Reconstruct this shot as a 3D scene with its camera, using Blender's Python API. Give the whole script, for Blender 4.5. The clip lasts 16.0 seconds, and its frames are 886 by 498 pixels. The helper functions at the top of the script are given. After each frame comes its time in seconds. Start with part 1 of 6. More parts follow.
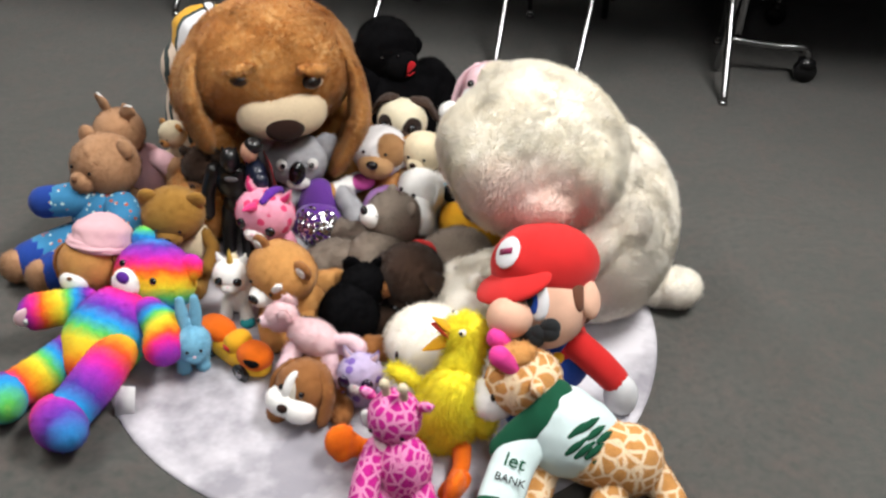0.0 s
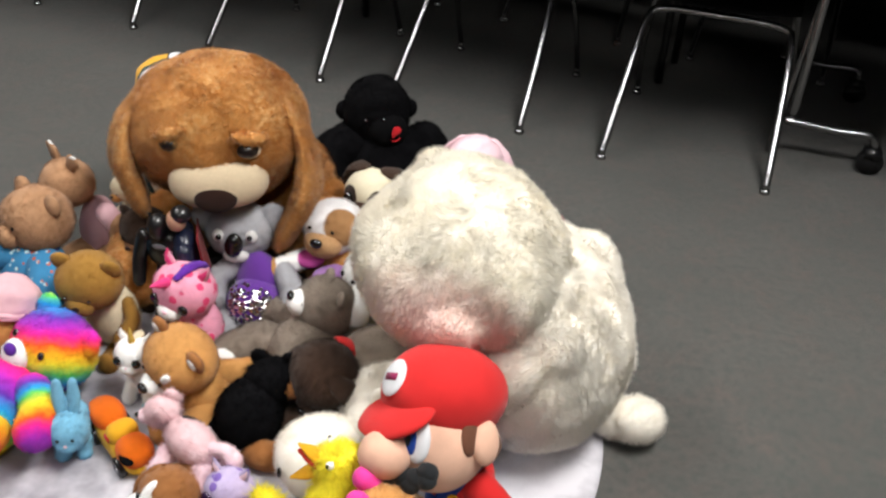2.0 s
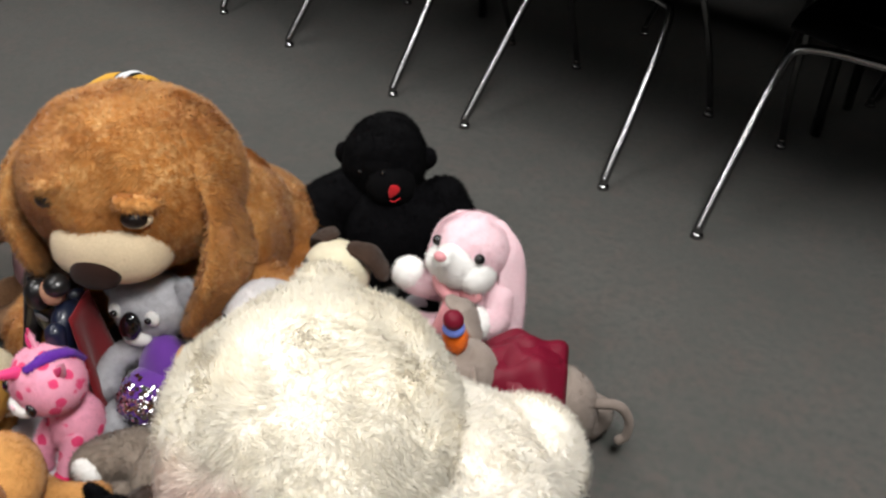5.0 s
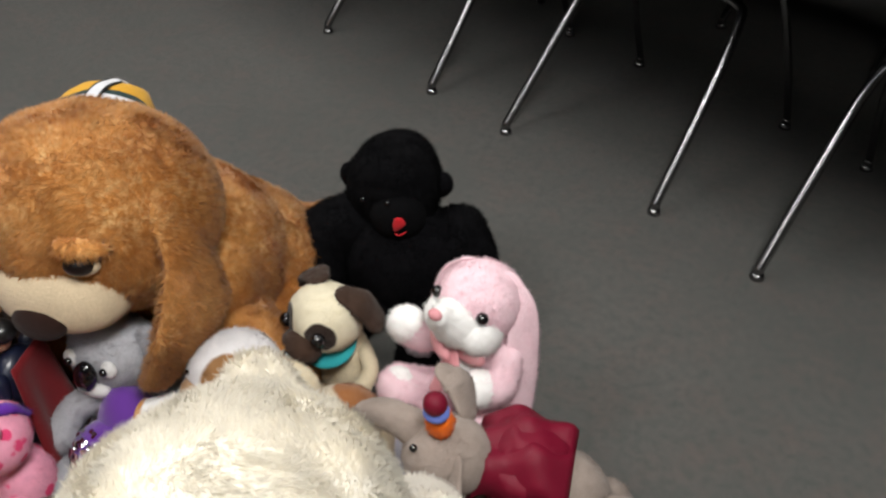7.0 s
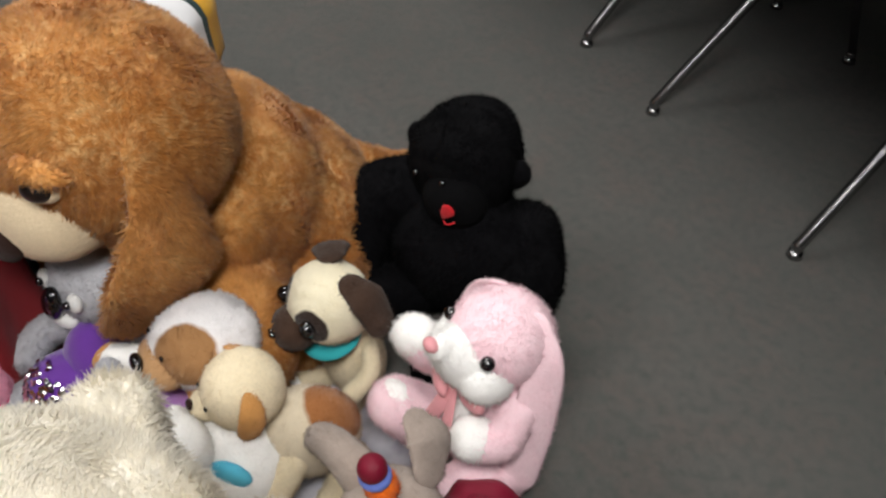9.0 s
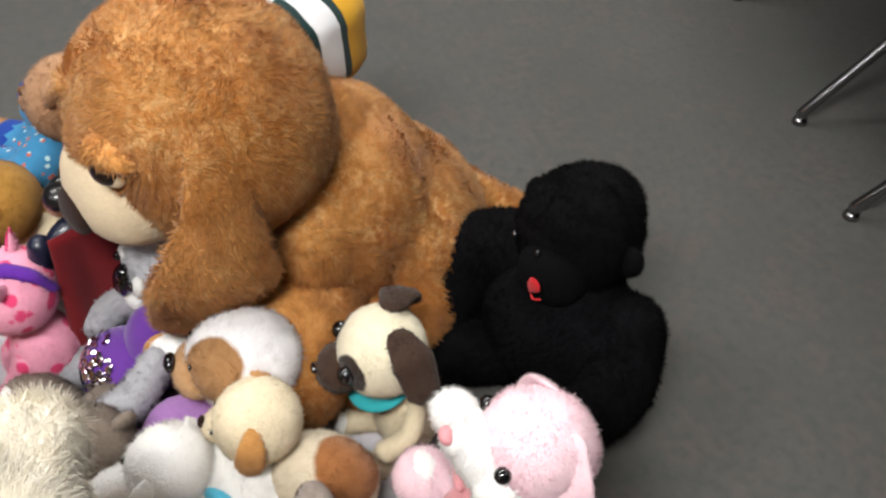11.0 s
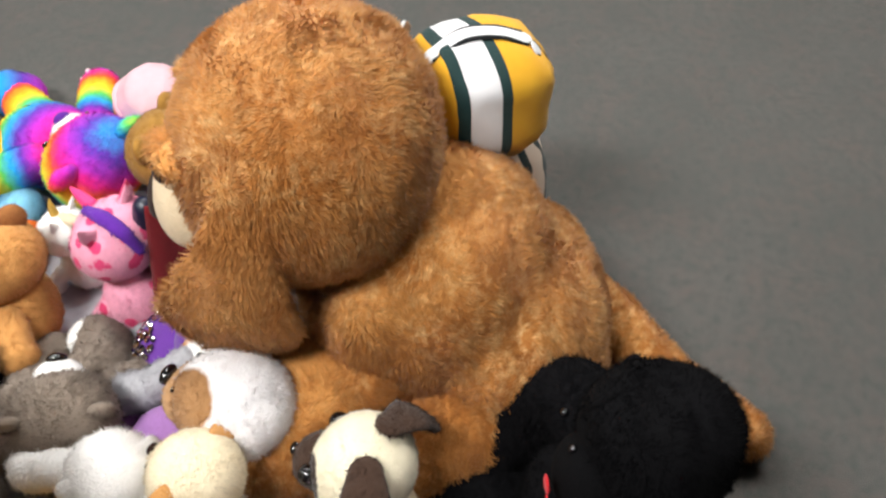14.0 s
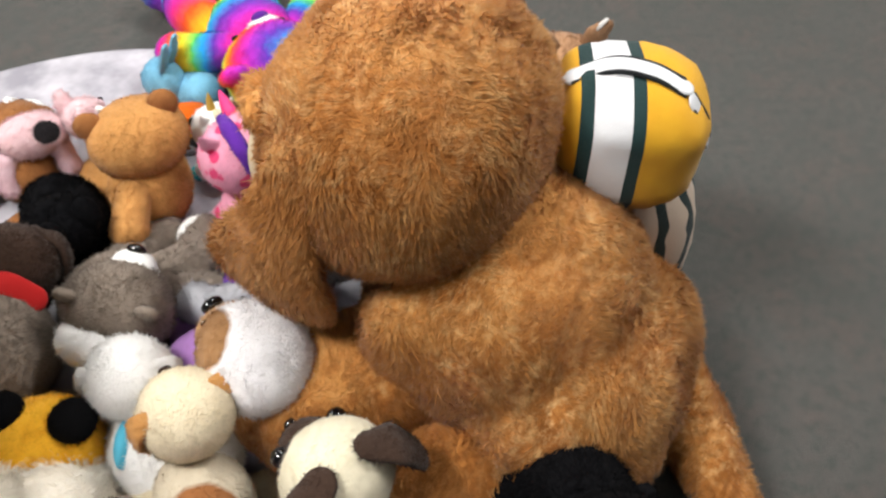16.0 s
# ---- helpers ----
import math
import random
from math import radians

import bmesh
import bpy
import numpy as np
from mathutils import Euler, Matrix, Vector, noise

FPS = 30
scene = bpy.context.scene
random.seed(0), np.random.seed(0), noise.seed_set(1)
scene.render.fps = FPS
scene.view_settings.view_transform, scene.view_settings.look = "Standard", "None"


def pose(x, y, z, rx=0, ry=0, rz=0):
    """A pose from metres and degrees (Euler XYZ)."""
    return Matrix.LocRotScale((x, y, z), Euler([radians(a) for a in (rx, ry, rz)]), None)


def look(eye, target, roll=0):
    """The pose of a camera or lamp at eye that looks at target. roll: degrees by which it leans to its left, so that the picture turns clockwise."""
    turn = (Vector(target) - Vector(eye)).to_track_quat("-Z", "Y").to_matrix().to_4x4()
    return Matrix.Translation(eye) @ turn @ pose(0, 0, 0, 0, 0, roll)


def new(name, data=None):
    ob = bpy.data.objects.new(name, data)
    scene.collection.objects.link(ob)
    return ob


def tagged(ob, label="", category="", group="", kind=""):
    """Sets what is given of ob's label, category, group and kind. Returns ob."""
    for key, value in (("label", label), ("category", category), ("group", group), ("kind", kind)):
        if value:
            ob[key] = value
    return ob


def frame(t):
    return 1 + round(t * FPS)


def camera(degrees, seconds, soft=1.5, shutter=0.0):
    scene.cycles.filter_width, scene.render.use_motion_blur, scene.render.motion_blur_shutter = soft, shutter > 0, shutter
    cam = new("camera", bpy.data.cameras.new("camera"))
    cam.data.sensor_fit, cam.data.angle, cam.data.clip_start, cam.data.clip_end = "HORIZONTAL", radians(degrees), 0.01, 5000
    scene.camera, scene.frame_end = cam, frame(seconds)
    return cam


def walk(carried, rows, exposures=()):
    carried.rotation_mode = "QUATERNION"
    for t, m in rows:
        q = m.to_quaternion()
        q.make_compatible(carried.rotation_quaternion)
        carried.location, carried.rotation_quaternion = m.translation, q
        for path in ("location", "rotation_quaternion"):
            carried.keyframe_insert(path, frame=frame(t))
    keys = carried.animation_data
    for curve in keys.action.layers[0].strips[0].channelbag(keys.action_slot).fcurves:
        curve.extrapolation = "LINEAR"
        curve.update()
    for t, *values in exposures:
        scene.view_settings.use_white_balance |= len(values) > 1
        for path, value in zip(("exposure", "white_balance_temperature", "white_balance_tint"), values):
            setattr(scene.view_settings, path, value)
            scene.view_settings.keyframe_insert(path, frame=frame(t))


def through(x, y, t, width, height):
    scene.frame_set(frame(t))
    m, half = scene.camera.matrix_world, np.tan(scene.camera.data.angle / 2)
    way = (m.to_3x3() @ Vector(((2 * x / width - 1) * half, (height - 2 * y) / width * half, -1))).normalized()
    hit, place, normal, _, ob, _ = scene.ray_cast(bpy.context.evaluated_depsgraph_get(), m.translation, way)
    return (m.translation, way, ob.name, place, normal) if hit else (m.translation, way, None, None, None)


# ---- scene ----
cam = camera(51.9, 16.0, soft=2.4)
PATH = [
    (0, (0.171, 0.046, 1.268), (0.138, 1.689, 0.128), 2.9),
    (0.5, (0.24, 0.13, 1.245), (0.177, 1.74, 0.061), 3.5),
    (1, (0.311, 0.192, 1.256), (0.151, 1.79, 0.065), 2.0),
    (1.5, (0.391, 0.261, 1.286), (0.177, 1.891, 0.146), 1.2),
    (2, (0.517, 0.358, 1.289), (0.215, 1.994, 0.179), 3.1),
    (2.5, (0.582, 0.437, 1.272), (0.193, 2.042, 0.145), 1.6),
    (3, (0.618, 0.577, 1.257), (0.196, 2.173, 0.127), 2.9),
    (3.5, (0.667, 0.71, 1.261), (0.158, 2.267, 0.113), 2.1),
    (4, (0.735, 0.848, 1.268), (0.146, 2.361, 0.099), 2.2),
    (4.5, (0.795, 0.96, 1.256), (0.107, 2.429, 0.087), 2.8),
    (5, (0.791, 1.049, 1.232), (0.057, 2.487, 0.051), 1.1),
    (5.2, (0.778, 1.097, 1.236), (0.047, 2.531, 0.048), 1.6),
    (7.3, (0.775, 1.41, 1.201), (-0.137, 2.662, -0.064), -0.4),
    (7.5, (0.794, 1.459, 1.186), (-0.153, 2.672, -0.091), -0.0),
    (8, (0.809, 1.543, 1.165), (-0.188, 2.643, -0.175), 0.6),
    (8.5, (0.788, 1.64, 1.142), (-0.288, 2.669, -0.193), -0.6),
    (9, (0.753, 1.725, 1.151), (-0.331, 2.641, -0.258), 2.7),
    (9.2, (0.743, 1.747, 1.159), (-0.349, 2.626, -0.266), 3.4),
    (11.3, (0.716, 2.023, 1.123), (-0.635, 2.4, -0.303), 1.3),
    (11.5, (0.677, 2.054, 1.121), (-0.679, 2.367, -0.315), 1.0),
    (12, (0.624, 2.117, 1.119), (-0.728, 2.283, -0.345), 0.3),
    (12.5, (0.595, 2.176, 1.134), (-0.765, 2.208, -0.332), -0.2),
    (13, (0.589, 2.262, 1.135), (-0.772, 2.147, -0.326), 0.5),
    (13.5, (0.584, 2.318, 1.138), (-0.776, 2.088, -0.311), 1.0),
    (14, (0.497, 2.363, 1.107), (-0.839, 2.025, -0.342), 0.9),
    (14.5, (0.404, 2.383, 1.109), (-0.831, 1.847, -0.371), -1.1),
    (15, (0.363, 2.408, 1.116), (-0.779, 1.776, -0.4), -0.4),
    (15.5, (0.293, 2.458, 1.123), (-0.754, 1.707, -0.407), 1.7),
    (16, (0.261, 2.505, 1.116), (-0.695, 1.703, -0.448), 1.4),
]
walk(cam, [(t, look(eye, target, roll)) for t, eye, target, roll in PATH], [(0, -0.36), (3.5, -0.42), (5, -0.52), (7.5, -0.68), (9, -0.68), (11.5, -0.14), (12.5, 0.08), (14.5, -0.1), (16, -0.24)])

# ---- world, lamps ----
world = bpy.data.worlds.new("room_world")
world.use_nodes = True
world.node_tree.nodes["Background"].inputs[0].default_value = (0.9, 0.95, 1.0, 1)
world.node_tree.nodes["Background"].inputs[1].default_value = 0.0
scene.world = world
scene.view_settings.exposure = 0.0
CEILING = 2.75


def ceiling_lamp(x, y, w, l, power):
    data = bpy.data.lights.new("ceiling_lamp", "AREA")
    data.shape, data.size, data.size_y, data.energy, data.color = "RECTANGLE", w, l, power, (1.0, 0.98, 0.945)
    ob = new("ceiling_lamp", data)
    ob.location = (x, y, CEILING - 0.03)


# the last entry is an added fill that brightens the toys' south sides
PANELS = [(-1.7, 2.9, 80), (1.0, 3.9, 12), (-1.2, 1.0, 46), (1.2, 1.25, 134), (0.6, -1.0, 34)]
for px, py, watts in PANELS:
    ceiling_lamp(px, py, 0.58, 1.18, watts)


# ---- materials ----
BACKING = {}


class Nodes:
    """A small builder for one node material."""

    def __init__(self, name):
        self.material = bpy.data.materials.new(name)
        self.material.use_nodes = True
        self.tree = self.material.node_tree
        self.shader = self.tree.nodes["Principled BSDF"]
        self.coord = self.make("ShaderNodeTexCoord").outputs["Object"]

    def make(self, kind, **links):
        node = self.tree.nodes.new(kind)
        return node

    def link(self, a, b):
        self.tree.links.new(a, b)

    def noise(self, scale, detail=3.0, rough=0.6, vector=None):
        n = self.make("ShaderNodeTexNoise")
        n.inputs["Scale"].default_value, n.inputs["Detail"].default_value, n.inputs["Roughness"].default_value = scale, detail, rough
        self.link(vector or self.coord, n.inputs["Vector"])
        return n.outputs["Fac"]

    def span(self, value, a, b, c, d):
        n = self.make("ShaderNodeMapRange")
        for k, v in zip(("From Min", "From Max", "To Min", "To Max"), (a, b, c, d)):
            n.inputs[k].default_value = v
        self.link(value, n.inputs["Value"])
        return n.outputs["Result"]

    def mix(self, fac, a, b, blend="MIX"):
        n = self.make("ShaderNodeMix")
        n.data_type, n.blend_type = "RGBA", blend
        for socket, v in ((n.inputs["Factor"], fac), (n.inputs["A"], a), (n.inputs["B"], b)):
            if isinstance(v, (int, float)):
                socket.default_value = v
            elif isinstance(v, tuple):
                socket.default_value = (*v[:3], 1)
            else:
                self.link(v, socket)
        return n.outputs["Result"]

    def math(self, kind, a, b=0.0):
        n = self.make("ShaderNodeMath")
        n.operation = kind
        for socket, v in ((n.inputs[0], a), (n.inputs[1], b)):
            if isinstance(v, (int, float)):
                socket.default_value = v
            else:
                self.link(v, socket)
        return n.outputs[0]

    def ramp(self, value, stops, kind="LINEAR"):
        n = self.make("ShaderNodeValToRGB")
        n.color_ramp.interpolation = kind
        els = n.color_ramp.elements
        while len(els) < len(stops):
            els.new(0.5)
        for e, (at, col) in zip(els, stops):
            e.position, e.color = at, (*col, 1)
        self.link(value, n.inputs["Fac"])
        return n.outputs["Color"]

    def along(self, direction, origin=(0, 0, 0)):
        """How far a point lies along a direction from an origin, in metres."""
        sub = self.make("ShaderNodeVectorMath")
        sub.operation = "SUBTRACT"
        self.link(self.coord, sub.inputs[0])
        sub.inputs[1].default_value = origin
        dot = self.make("ShaderNodeVectorMath")
        dot.operation = "DOT_PRODUCT"
        self.link(sub.outputs[0], dot.inputs[0])
        dot.inputs[1].default_value = Vector(direction).normalized()
        return dot.outputs["Value"]

    def near(self, centre, radius, soft=0.15, wobble=0.25, squash=(1, 1, 1)):
        """1 inside a ragged ball round a point, 0 outside."""
        sub = self.make("ShaderNodeVectorMath")
        sub.operation = "SUBTRACT"
        self.link(self.coord, sub.inputs[0])
        sub.inputs[1].default_value = centre
        mul = self.make("ShaderNodeVectorMath")
        mul.operation = "MULTIPLY"
        self.link(sub.outputs[0], mul.inputs[0])
        mul.inputs[1].default_value = squash
        n = self.make("ShaderNodeVectorMath")
        n.operation = "LENGTH"
        self.link(mul.outputs[0], n.inputs[0])
        d = self.math("ADD", n.outputs["Value"], self.math("MULTIPLY", self.math("SUBTRACT", self.noise(1.2 / radius), 0.5), radius * wobble))
        return self.span(d, radius * (1 + soft), radius * (1 - soft), 0.0, 1.0)

    def finish(self, colour, rough=0.85, sheen=0.0, bump=0.0, bump_scale=300.0, metal=0.0, coat=0.0, islands=0.0, spec=0.3):
        if islands:
            rnd = self.make("ShaderNodeNewGeometry").outputs["Random Per Island"]
            grey = self.span(rnd, 0, 1, 1 - islands, 1 + islands * 0.75)
            colour = self.mix(1.0, colour, self.ramp_grey(grey), "MULTIPLY")
        if isinstance(colour, tuple):
            self.shader.inputs["Base Color"].default_value = (*colour, 1)
        else:
            self.link(colour, self.shader.inputs["Base Color"])
        s = self.shader.inputs
        s["Roughness"].default_value, s["Metallic"].default_value, s["Sheen Weight"].default_value = rough, metal, sheen
        s["Sheen Roughness"].default_value, s["Coat Weight"].default_value, s["Specular IOR Level"].default_value = 0.5, coat, spec
        if bump:
            n = self.make("ShaderNodeBump")
            n.inputs["Strength"].default_value, n.inputs["Distance"].default_value = 1.0, bump
            self.link(self.noise(bump_scale, 4.0, 0.65), n.inputs["Height"])
            self.link(n.outputs["Normal"], s["Normal"])
        return self.material

    def lit_through(self, share):
        """Hairs let part of the light pass; the cloth they stand on does not."""
        BACKING[self.material.name] = self.material.copy()
        out = [n for n in self.tree.nodes if n.type == "OUTPUT_MATERIAL"][0]
        thin, both = self.make("ShaderNodeBsdfTranslucent"), self.make("ShaderNodeMixShader")
        self.link(self.shader.inputs["Base Color"].links[0].from_socket, thin.inputs["Color"])
        both.inputs[0].default_value = share
        self.link(self.shader.outputs[0], both.inputs[1])
        self.link(thin.outputs[0], both.inputs[2])
        self.link(both.outputs[0], out.inputs["Surface"])

    def ramp_grey(self, value):
        n = self.make("ShaderNodeCombineColor")
        for k in range(3):
            self.link(value, n.inputs[k])
        return n.outputs[0]


def times(c, k):
    return tuple(min(1.0, v * k) for v in c)


def plush(name, c, shade=0.64, scale=35.0, deep=None, islands=0.22, bump=0.002, sheen=0.15, through=0.3):
    """Pile fabric: blotches of a darker and a lighter tone, fine grain, tufts of differing tone."""
    m = Nodes(name)
    big = m.span(m.noise(scale * 0.35, 4), 0.32, 0.68, 0, 1)
    fine = m.span(m.noise(scale * 5, 3), 0.3, 0.7, 0, 1)
    col = m.mix(big, deep or times(c, shade), c)
    col = m.mix(m.math("MULTIPLY", fine, 0.35), col, times(c, 1.18))
    m.finish(col, 0.95, sheen, bump, 260, islands=islands, spec=0.12)
    if islands:
        m.lit_through(through)
    return m.material


def cloth(name, c, scale=60.0, rough=0.85, weave=900.0, sheen=0.1):
    m = Nodes(name)
    col = m.mix(m.span(m.noise(scale * 0.3, 4), 0.3, 0.7, 0, 1), times(c, 0.82), c)
    col = m.mix(m.math("MULTIPLY", m.noise(scale * 6), 0.2), col, times(c, 1.2))
    return m.finish(col, rough, sheen, 0.0006, weave, spec=0.25)


def plastic(name, c, rough=0.25, coat=0.3, metal=0.0):
    m = Nodes(name)
    col = m.mix(m.span(m.noise(40, 3), 0.35, 0.65, 0, 1), times(c, 0.85), c)
    return m.finish(col, rough, 0, 0.0002, 200, metal=metal, coat=coat, spec=0.5)


RAINBOW = [(0.85, 0.02, 0.26), (0.9, 0.1, 0.02), (0.9, 0.45, 0.02), (0.85, 0.72, 0.04), (0.12, 0.6, 0.12), (0.02, 0.33, 0.75), (0.12, 0.04, 0.42), (0.45, 0.03, 0.5), (0.85, 0.02, 0.26)]


def rainbow(name, direction, origin, length, start=0.0):
    m = Nodes(name)
    d = m.along(direction, origin)
    d = m.math("ADD", d, m.math("MULTIPLY", m.math("SUBTRACT", m.noise(40), 0.5), 0.022))
    f = m.math("FRACT", m.math("ADD", m.math("DIVIDE", d, length), start + 4.0))
    col = m.ramp(f, [(k / 8, c) for k, c in enumerate(RAINBOW)])
    col = m.mix(0.25, col, m.mix(m.noise(220), (0, 0, 0), (1, 1, 1)), "SOFT_LIGHT")
    return m.finish(col, 0.95, 0.1, 0.002, 260, islands=0.15, spec=0.15)


def giraffe(name, patch, line, scale=38.0, edge=0.09):
    m = Nodes(name)
    v = m.make("ShaderNodeTexVoronoi")
    v.feature = "DISTANCE_TO_EDGE"
    v.inputs["Scale"].default_value = scale
    bend = m.make("ShaderNodeVectorMath")
    n = m.make("ShaderNodeTexNoise")
    n.inputs["Scale"].default_value = 30
    m.link(m.coord, n.inputs["Vector"])
    bend.operation = "MULTIPLY_ADD"
    m.link(n.outputs["Color"], bend.inputs[0])
    bend.inputs[1].default_value = (0.012, 0.012, 0.012)
    m.link(m.coord, bend.inputs[2])
    m.link(bend.outputs[0], v.inputs["Vector"])
    col = m.mix(m.span(v.outputs["Distance"], edge * 0.7, edge * 1.7, 0, 1), line, m.mix(m.noise(60), times(patch, 0.7), times(patch, 1.2)))
    return m.finish(col, 0.95, 0.1, 0.002, 260, islands=0.18, spec=0.15)


def dotted(name, ground, dots, scale, size=0.3, second=None, rough=0.9, bump=0.001):
    m = Nodes(name)
    v = m.make("ShaderNodeTexVoronoi")
    v.inputs["Scale"].default_value = scale
    m.link(m.coord, v.inputs["Vector"])
    d = m.math("ADD", v.outputs["Distance"], m.math("MULTIPLY", m.math("SUBTRACT", m.noise(scale * 3), 0.5), 0.25))
    spot = dots
    if second:
        spot = m.mix(m.span(m.noise(scale * 0.9), 0.49, 0.51, 0, 1), dots, second)
    base = m.mix(m.noise(50), times(ground, 0.8), times(ground, 1.1))
    col = m.mix(m.span(d, size, size + 0.08, 0, 1), spot, base)
    return m.finish(col, rough, 0.1, bump, 260, islands=0.12, spec=0.2)


def patched(name, ground, marks, soft=0.06, through=0.3):
    """Pile fabric with ragged patches: marks are (colour, centre, radius) with a squash if wanted."""
    m = Nodes(name)
    col = m.mix(m.span(m.noise(14, 4), 0.3, 0.7, 0, 1), times(ground, 0.8), ground)
    for c, centre, radius, *squash in marks:
        col = m.mix(m.near(centre, radius, soft, 0.2, *squash), col, c)
    m.finish(col, 0.95, 0.2, 0.002, 260, islands=0.05, spec=0.15)
    m.lit_through(through)
    return m.material


def two_tone_pile(name, deep, mid, pale):
    """Long golden pile: deeper crown tones, paler tufts where the pile parts."""
    m = Nodes(name)
    col = m.mix(m.span(m.noise(9, 4, 0.65), 0.4, 0.62, 0, 1), deep, mid)
    tufts = m.math("MULTIPLY", m.span(m.noise(75, 3, 0.7), 0.45, 0.66, 0, 1), m.span(m.noise(7, 2), 0.38, 0.62, 0.12, 0.85))
    col = m.mix(tufts, col, pale)
    m.finish(col, 0.95, 0.25, 0.002, 260, islands=0.2, spec=0.12)
    m.lit_through(0.3)
    return m.material


GOLD = two_tone_pile("golden_brown_plush", (0.46, 0.18, 0.04), (0.6, 0.282, 0.08), (0.78, 0.5, 0.22))
GOLD_EAR = two_tone_pile("tan_ear_plush", (0.5, 0.21, 0.055), (0.61, 0.3, 0.095), (0.78, 0.5, 0.22))
CREAM = plush("cream_velour", (0.66, 0.53, 0.36), 0.85, 40, islands=0.0)
CHOC = plush("chocolate_velour", (0.035, 0.016, 0.012), 0.7, islands=0.1)
IVORY = plush("ivory_plush", (0.97, 0.92, 0.83), 0.96, 30, islands=0.05, through=0.42)
BLACKFUR = plush("black_plush", (0.0022, 0.0022, 0.003), 0.6, islands=0.3, sheen=0.0)
BLACKFACE = plush("black_face_velour", (0.0013, 0.0013, 0.0018), 0.7, islands=0.0, sheen=0.0)
PINKFUR = plush("pale_pink_plush", (0.92, 0.66, 0.72), 0.9, islands=0.1)
WHITEFUR = plush("white_plush", (0.95, 0.94, 0.92), 0.94, islands=0.05)
GREYBROWN = plush("grey_brown_plush", (0.26, 0.21, 0.17), 0.8, islands=0.2)
BROWNFUR = plush("brown_plush", (0.24, 0.115, 0.06), 0.65, islands=0.25)
FAWN = plush("fawn_plush", (0.43, 0.24, 0.13), 0.7, islands=0.25)
OLIVE = plush("mustard_brown_plush", (0.34, 0.175, 0.036), 0.75, islands=0.18)
TAN = plush("tan_plush", (0.55, 0.27, 0.085), 0.75, islands=0.2)
DARKBROWN = plush("dark_brown_plush", (0.05, 0.028, 0.019), 0.65, islands=0.25)
GREYFUR = plush("koala_grey_plush", (0.42, 0.42, 0.45), 0.85, islands=0.15)
BLUEFUR = plush("light_blue_plush", (0.22, 0.52, 0.72), 0.8, islands=0.12)
YELLOWFUR = plush("yellow_plush", (0.95, 0.82, 0.05), 0.92, 30, islands=0.15)
AMBERFUR = plush("amber_plush", (0.9, 0.48, 0.03), 0.8, islands=0.12)
LILAC = plush("lilac_plush", (0.5, 0.25, 0.62), 0.8, islands=0.1)
CARAMEL = plush("caramel_plush", (0.5, 0.29, 0.14), 0.8, islands=0.12)
BEIGE = plush("beige_plush", (0.72, 0.62, 0.44), 0.85, islands=0.12)
ELEPHANT = plush("elephant_grey_plush", (0.33, 0.27, 0.235), 0.82, islands=0.06)
RUST = plush("rust_plush", (0.34, 0.14, 0.045), 0.7, islands=0.2)
EYEBROWN = plastic("dark_brown_eye", (0.006, 0.003, 0.0025), 0.35, 0.0)
BLACKBEAD = plastic("black_bead", (0.004, 0.004, 0.005), 0.08, 0.6)
WHITEBEAD = plastic("white_bead", (0.8, 0.8, 0.8), 0.3)
PURPLE = cloth("purple_cloth", (0.13, 0.035, 0.3), sheen=0.3)
MAGENTA = cloth("magenta_cloth", (0.68, 0.1, 0.42))
REDCLOTH = cloth("red_cloth", (0.62, 0.02, 0.02), rough=0.9)
SATIN = cloth("burgundy_satin", (0.17, 0.005, 0.022), rough=0.45, sheen=0.0)
PINKCLOTH = cloth("pale_pink_cloth", (0.75, 0.45, 0.5))
PINKSATIN = cloth("pink_satin", (0.75, 0.33, 0.36), rough=0.35)
BLUECLOTH = cloth("blue_cloth", (0.01, 0.05, 0.3))
WHITECLOTH = cloth("white_cloth", (0.74, 0.75, 0.78))
SKYCLOTH = cloth("pale_mint_cloth", (0.62, 0.75, 0.76))
GREENCLOTH = cloth("dark_green_cloth", (0.003, 0.075, 0.035))
PEACH = cloth("peach_velour", (0.78, 0.47, 0.34))
ORANGE = plush("orange_velour", (0.86, 0.17, 0.01), 0.8, islands=0.05)
SUNYELLOW = cloth("golden_yellow_cloth", (0.72, 0.36, 0.012))
INK = cloth("near_black_cloth", (0.012, 0.014, 0.016))
BLACKPLASTIC = plastic("black_plastic", (0.006, 0.006, 0.007), 0.35)
NAVY = plastic("navy_vinyl", (0.006, 0.01, 0.03), 0.4)
CAPE = cloth("dark_red_cape", (0.17, 0.006, 0.01))
SKIN = plastic("doll_vinyl", (0.55, 0.3, 0.2), 0.5, 0.0)
CHROME = plastic("chrome_tube", (0.42, 0.42, 0.43), 0.22, 0.0, 1.0)
SEAT = cloth("dark_seat_shell", (0.003, 0.003, 0.0035), 8, 0.9, 300, 0.0)
TAGWHITE = cloth("white_tag", (0.8, 0.8, 0.82))
TEAL = cloth("teal_cloth", (0.03, 0.38, 0.42))


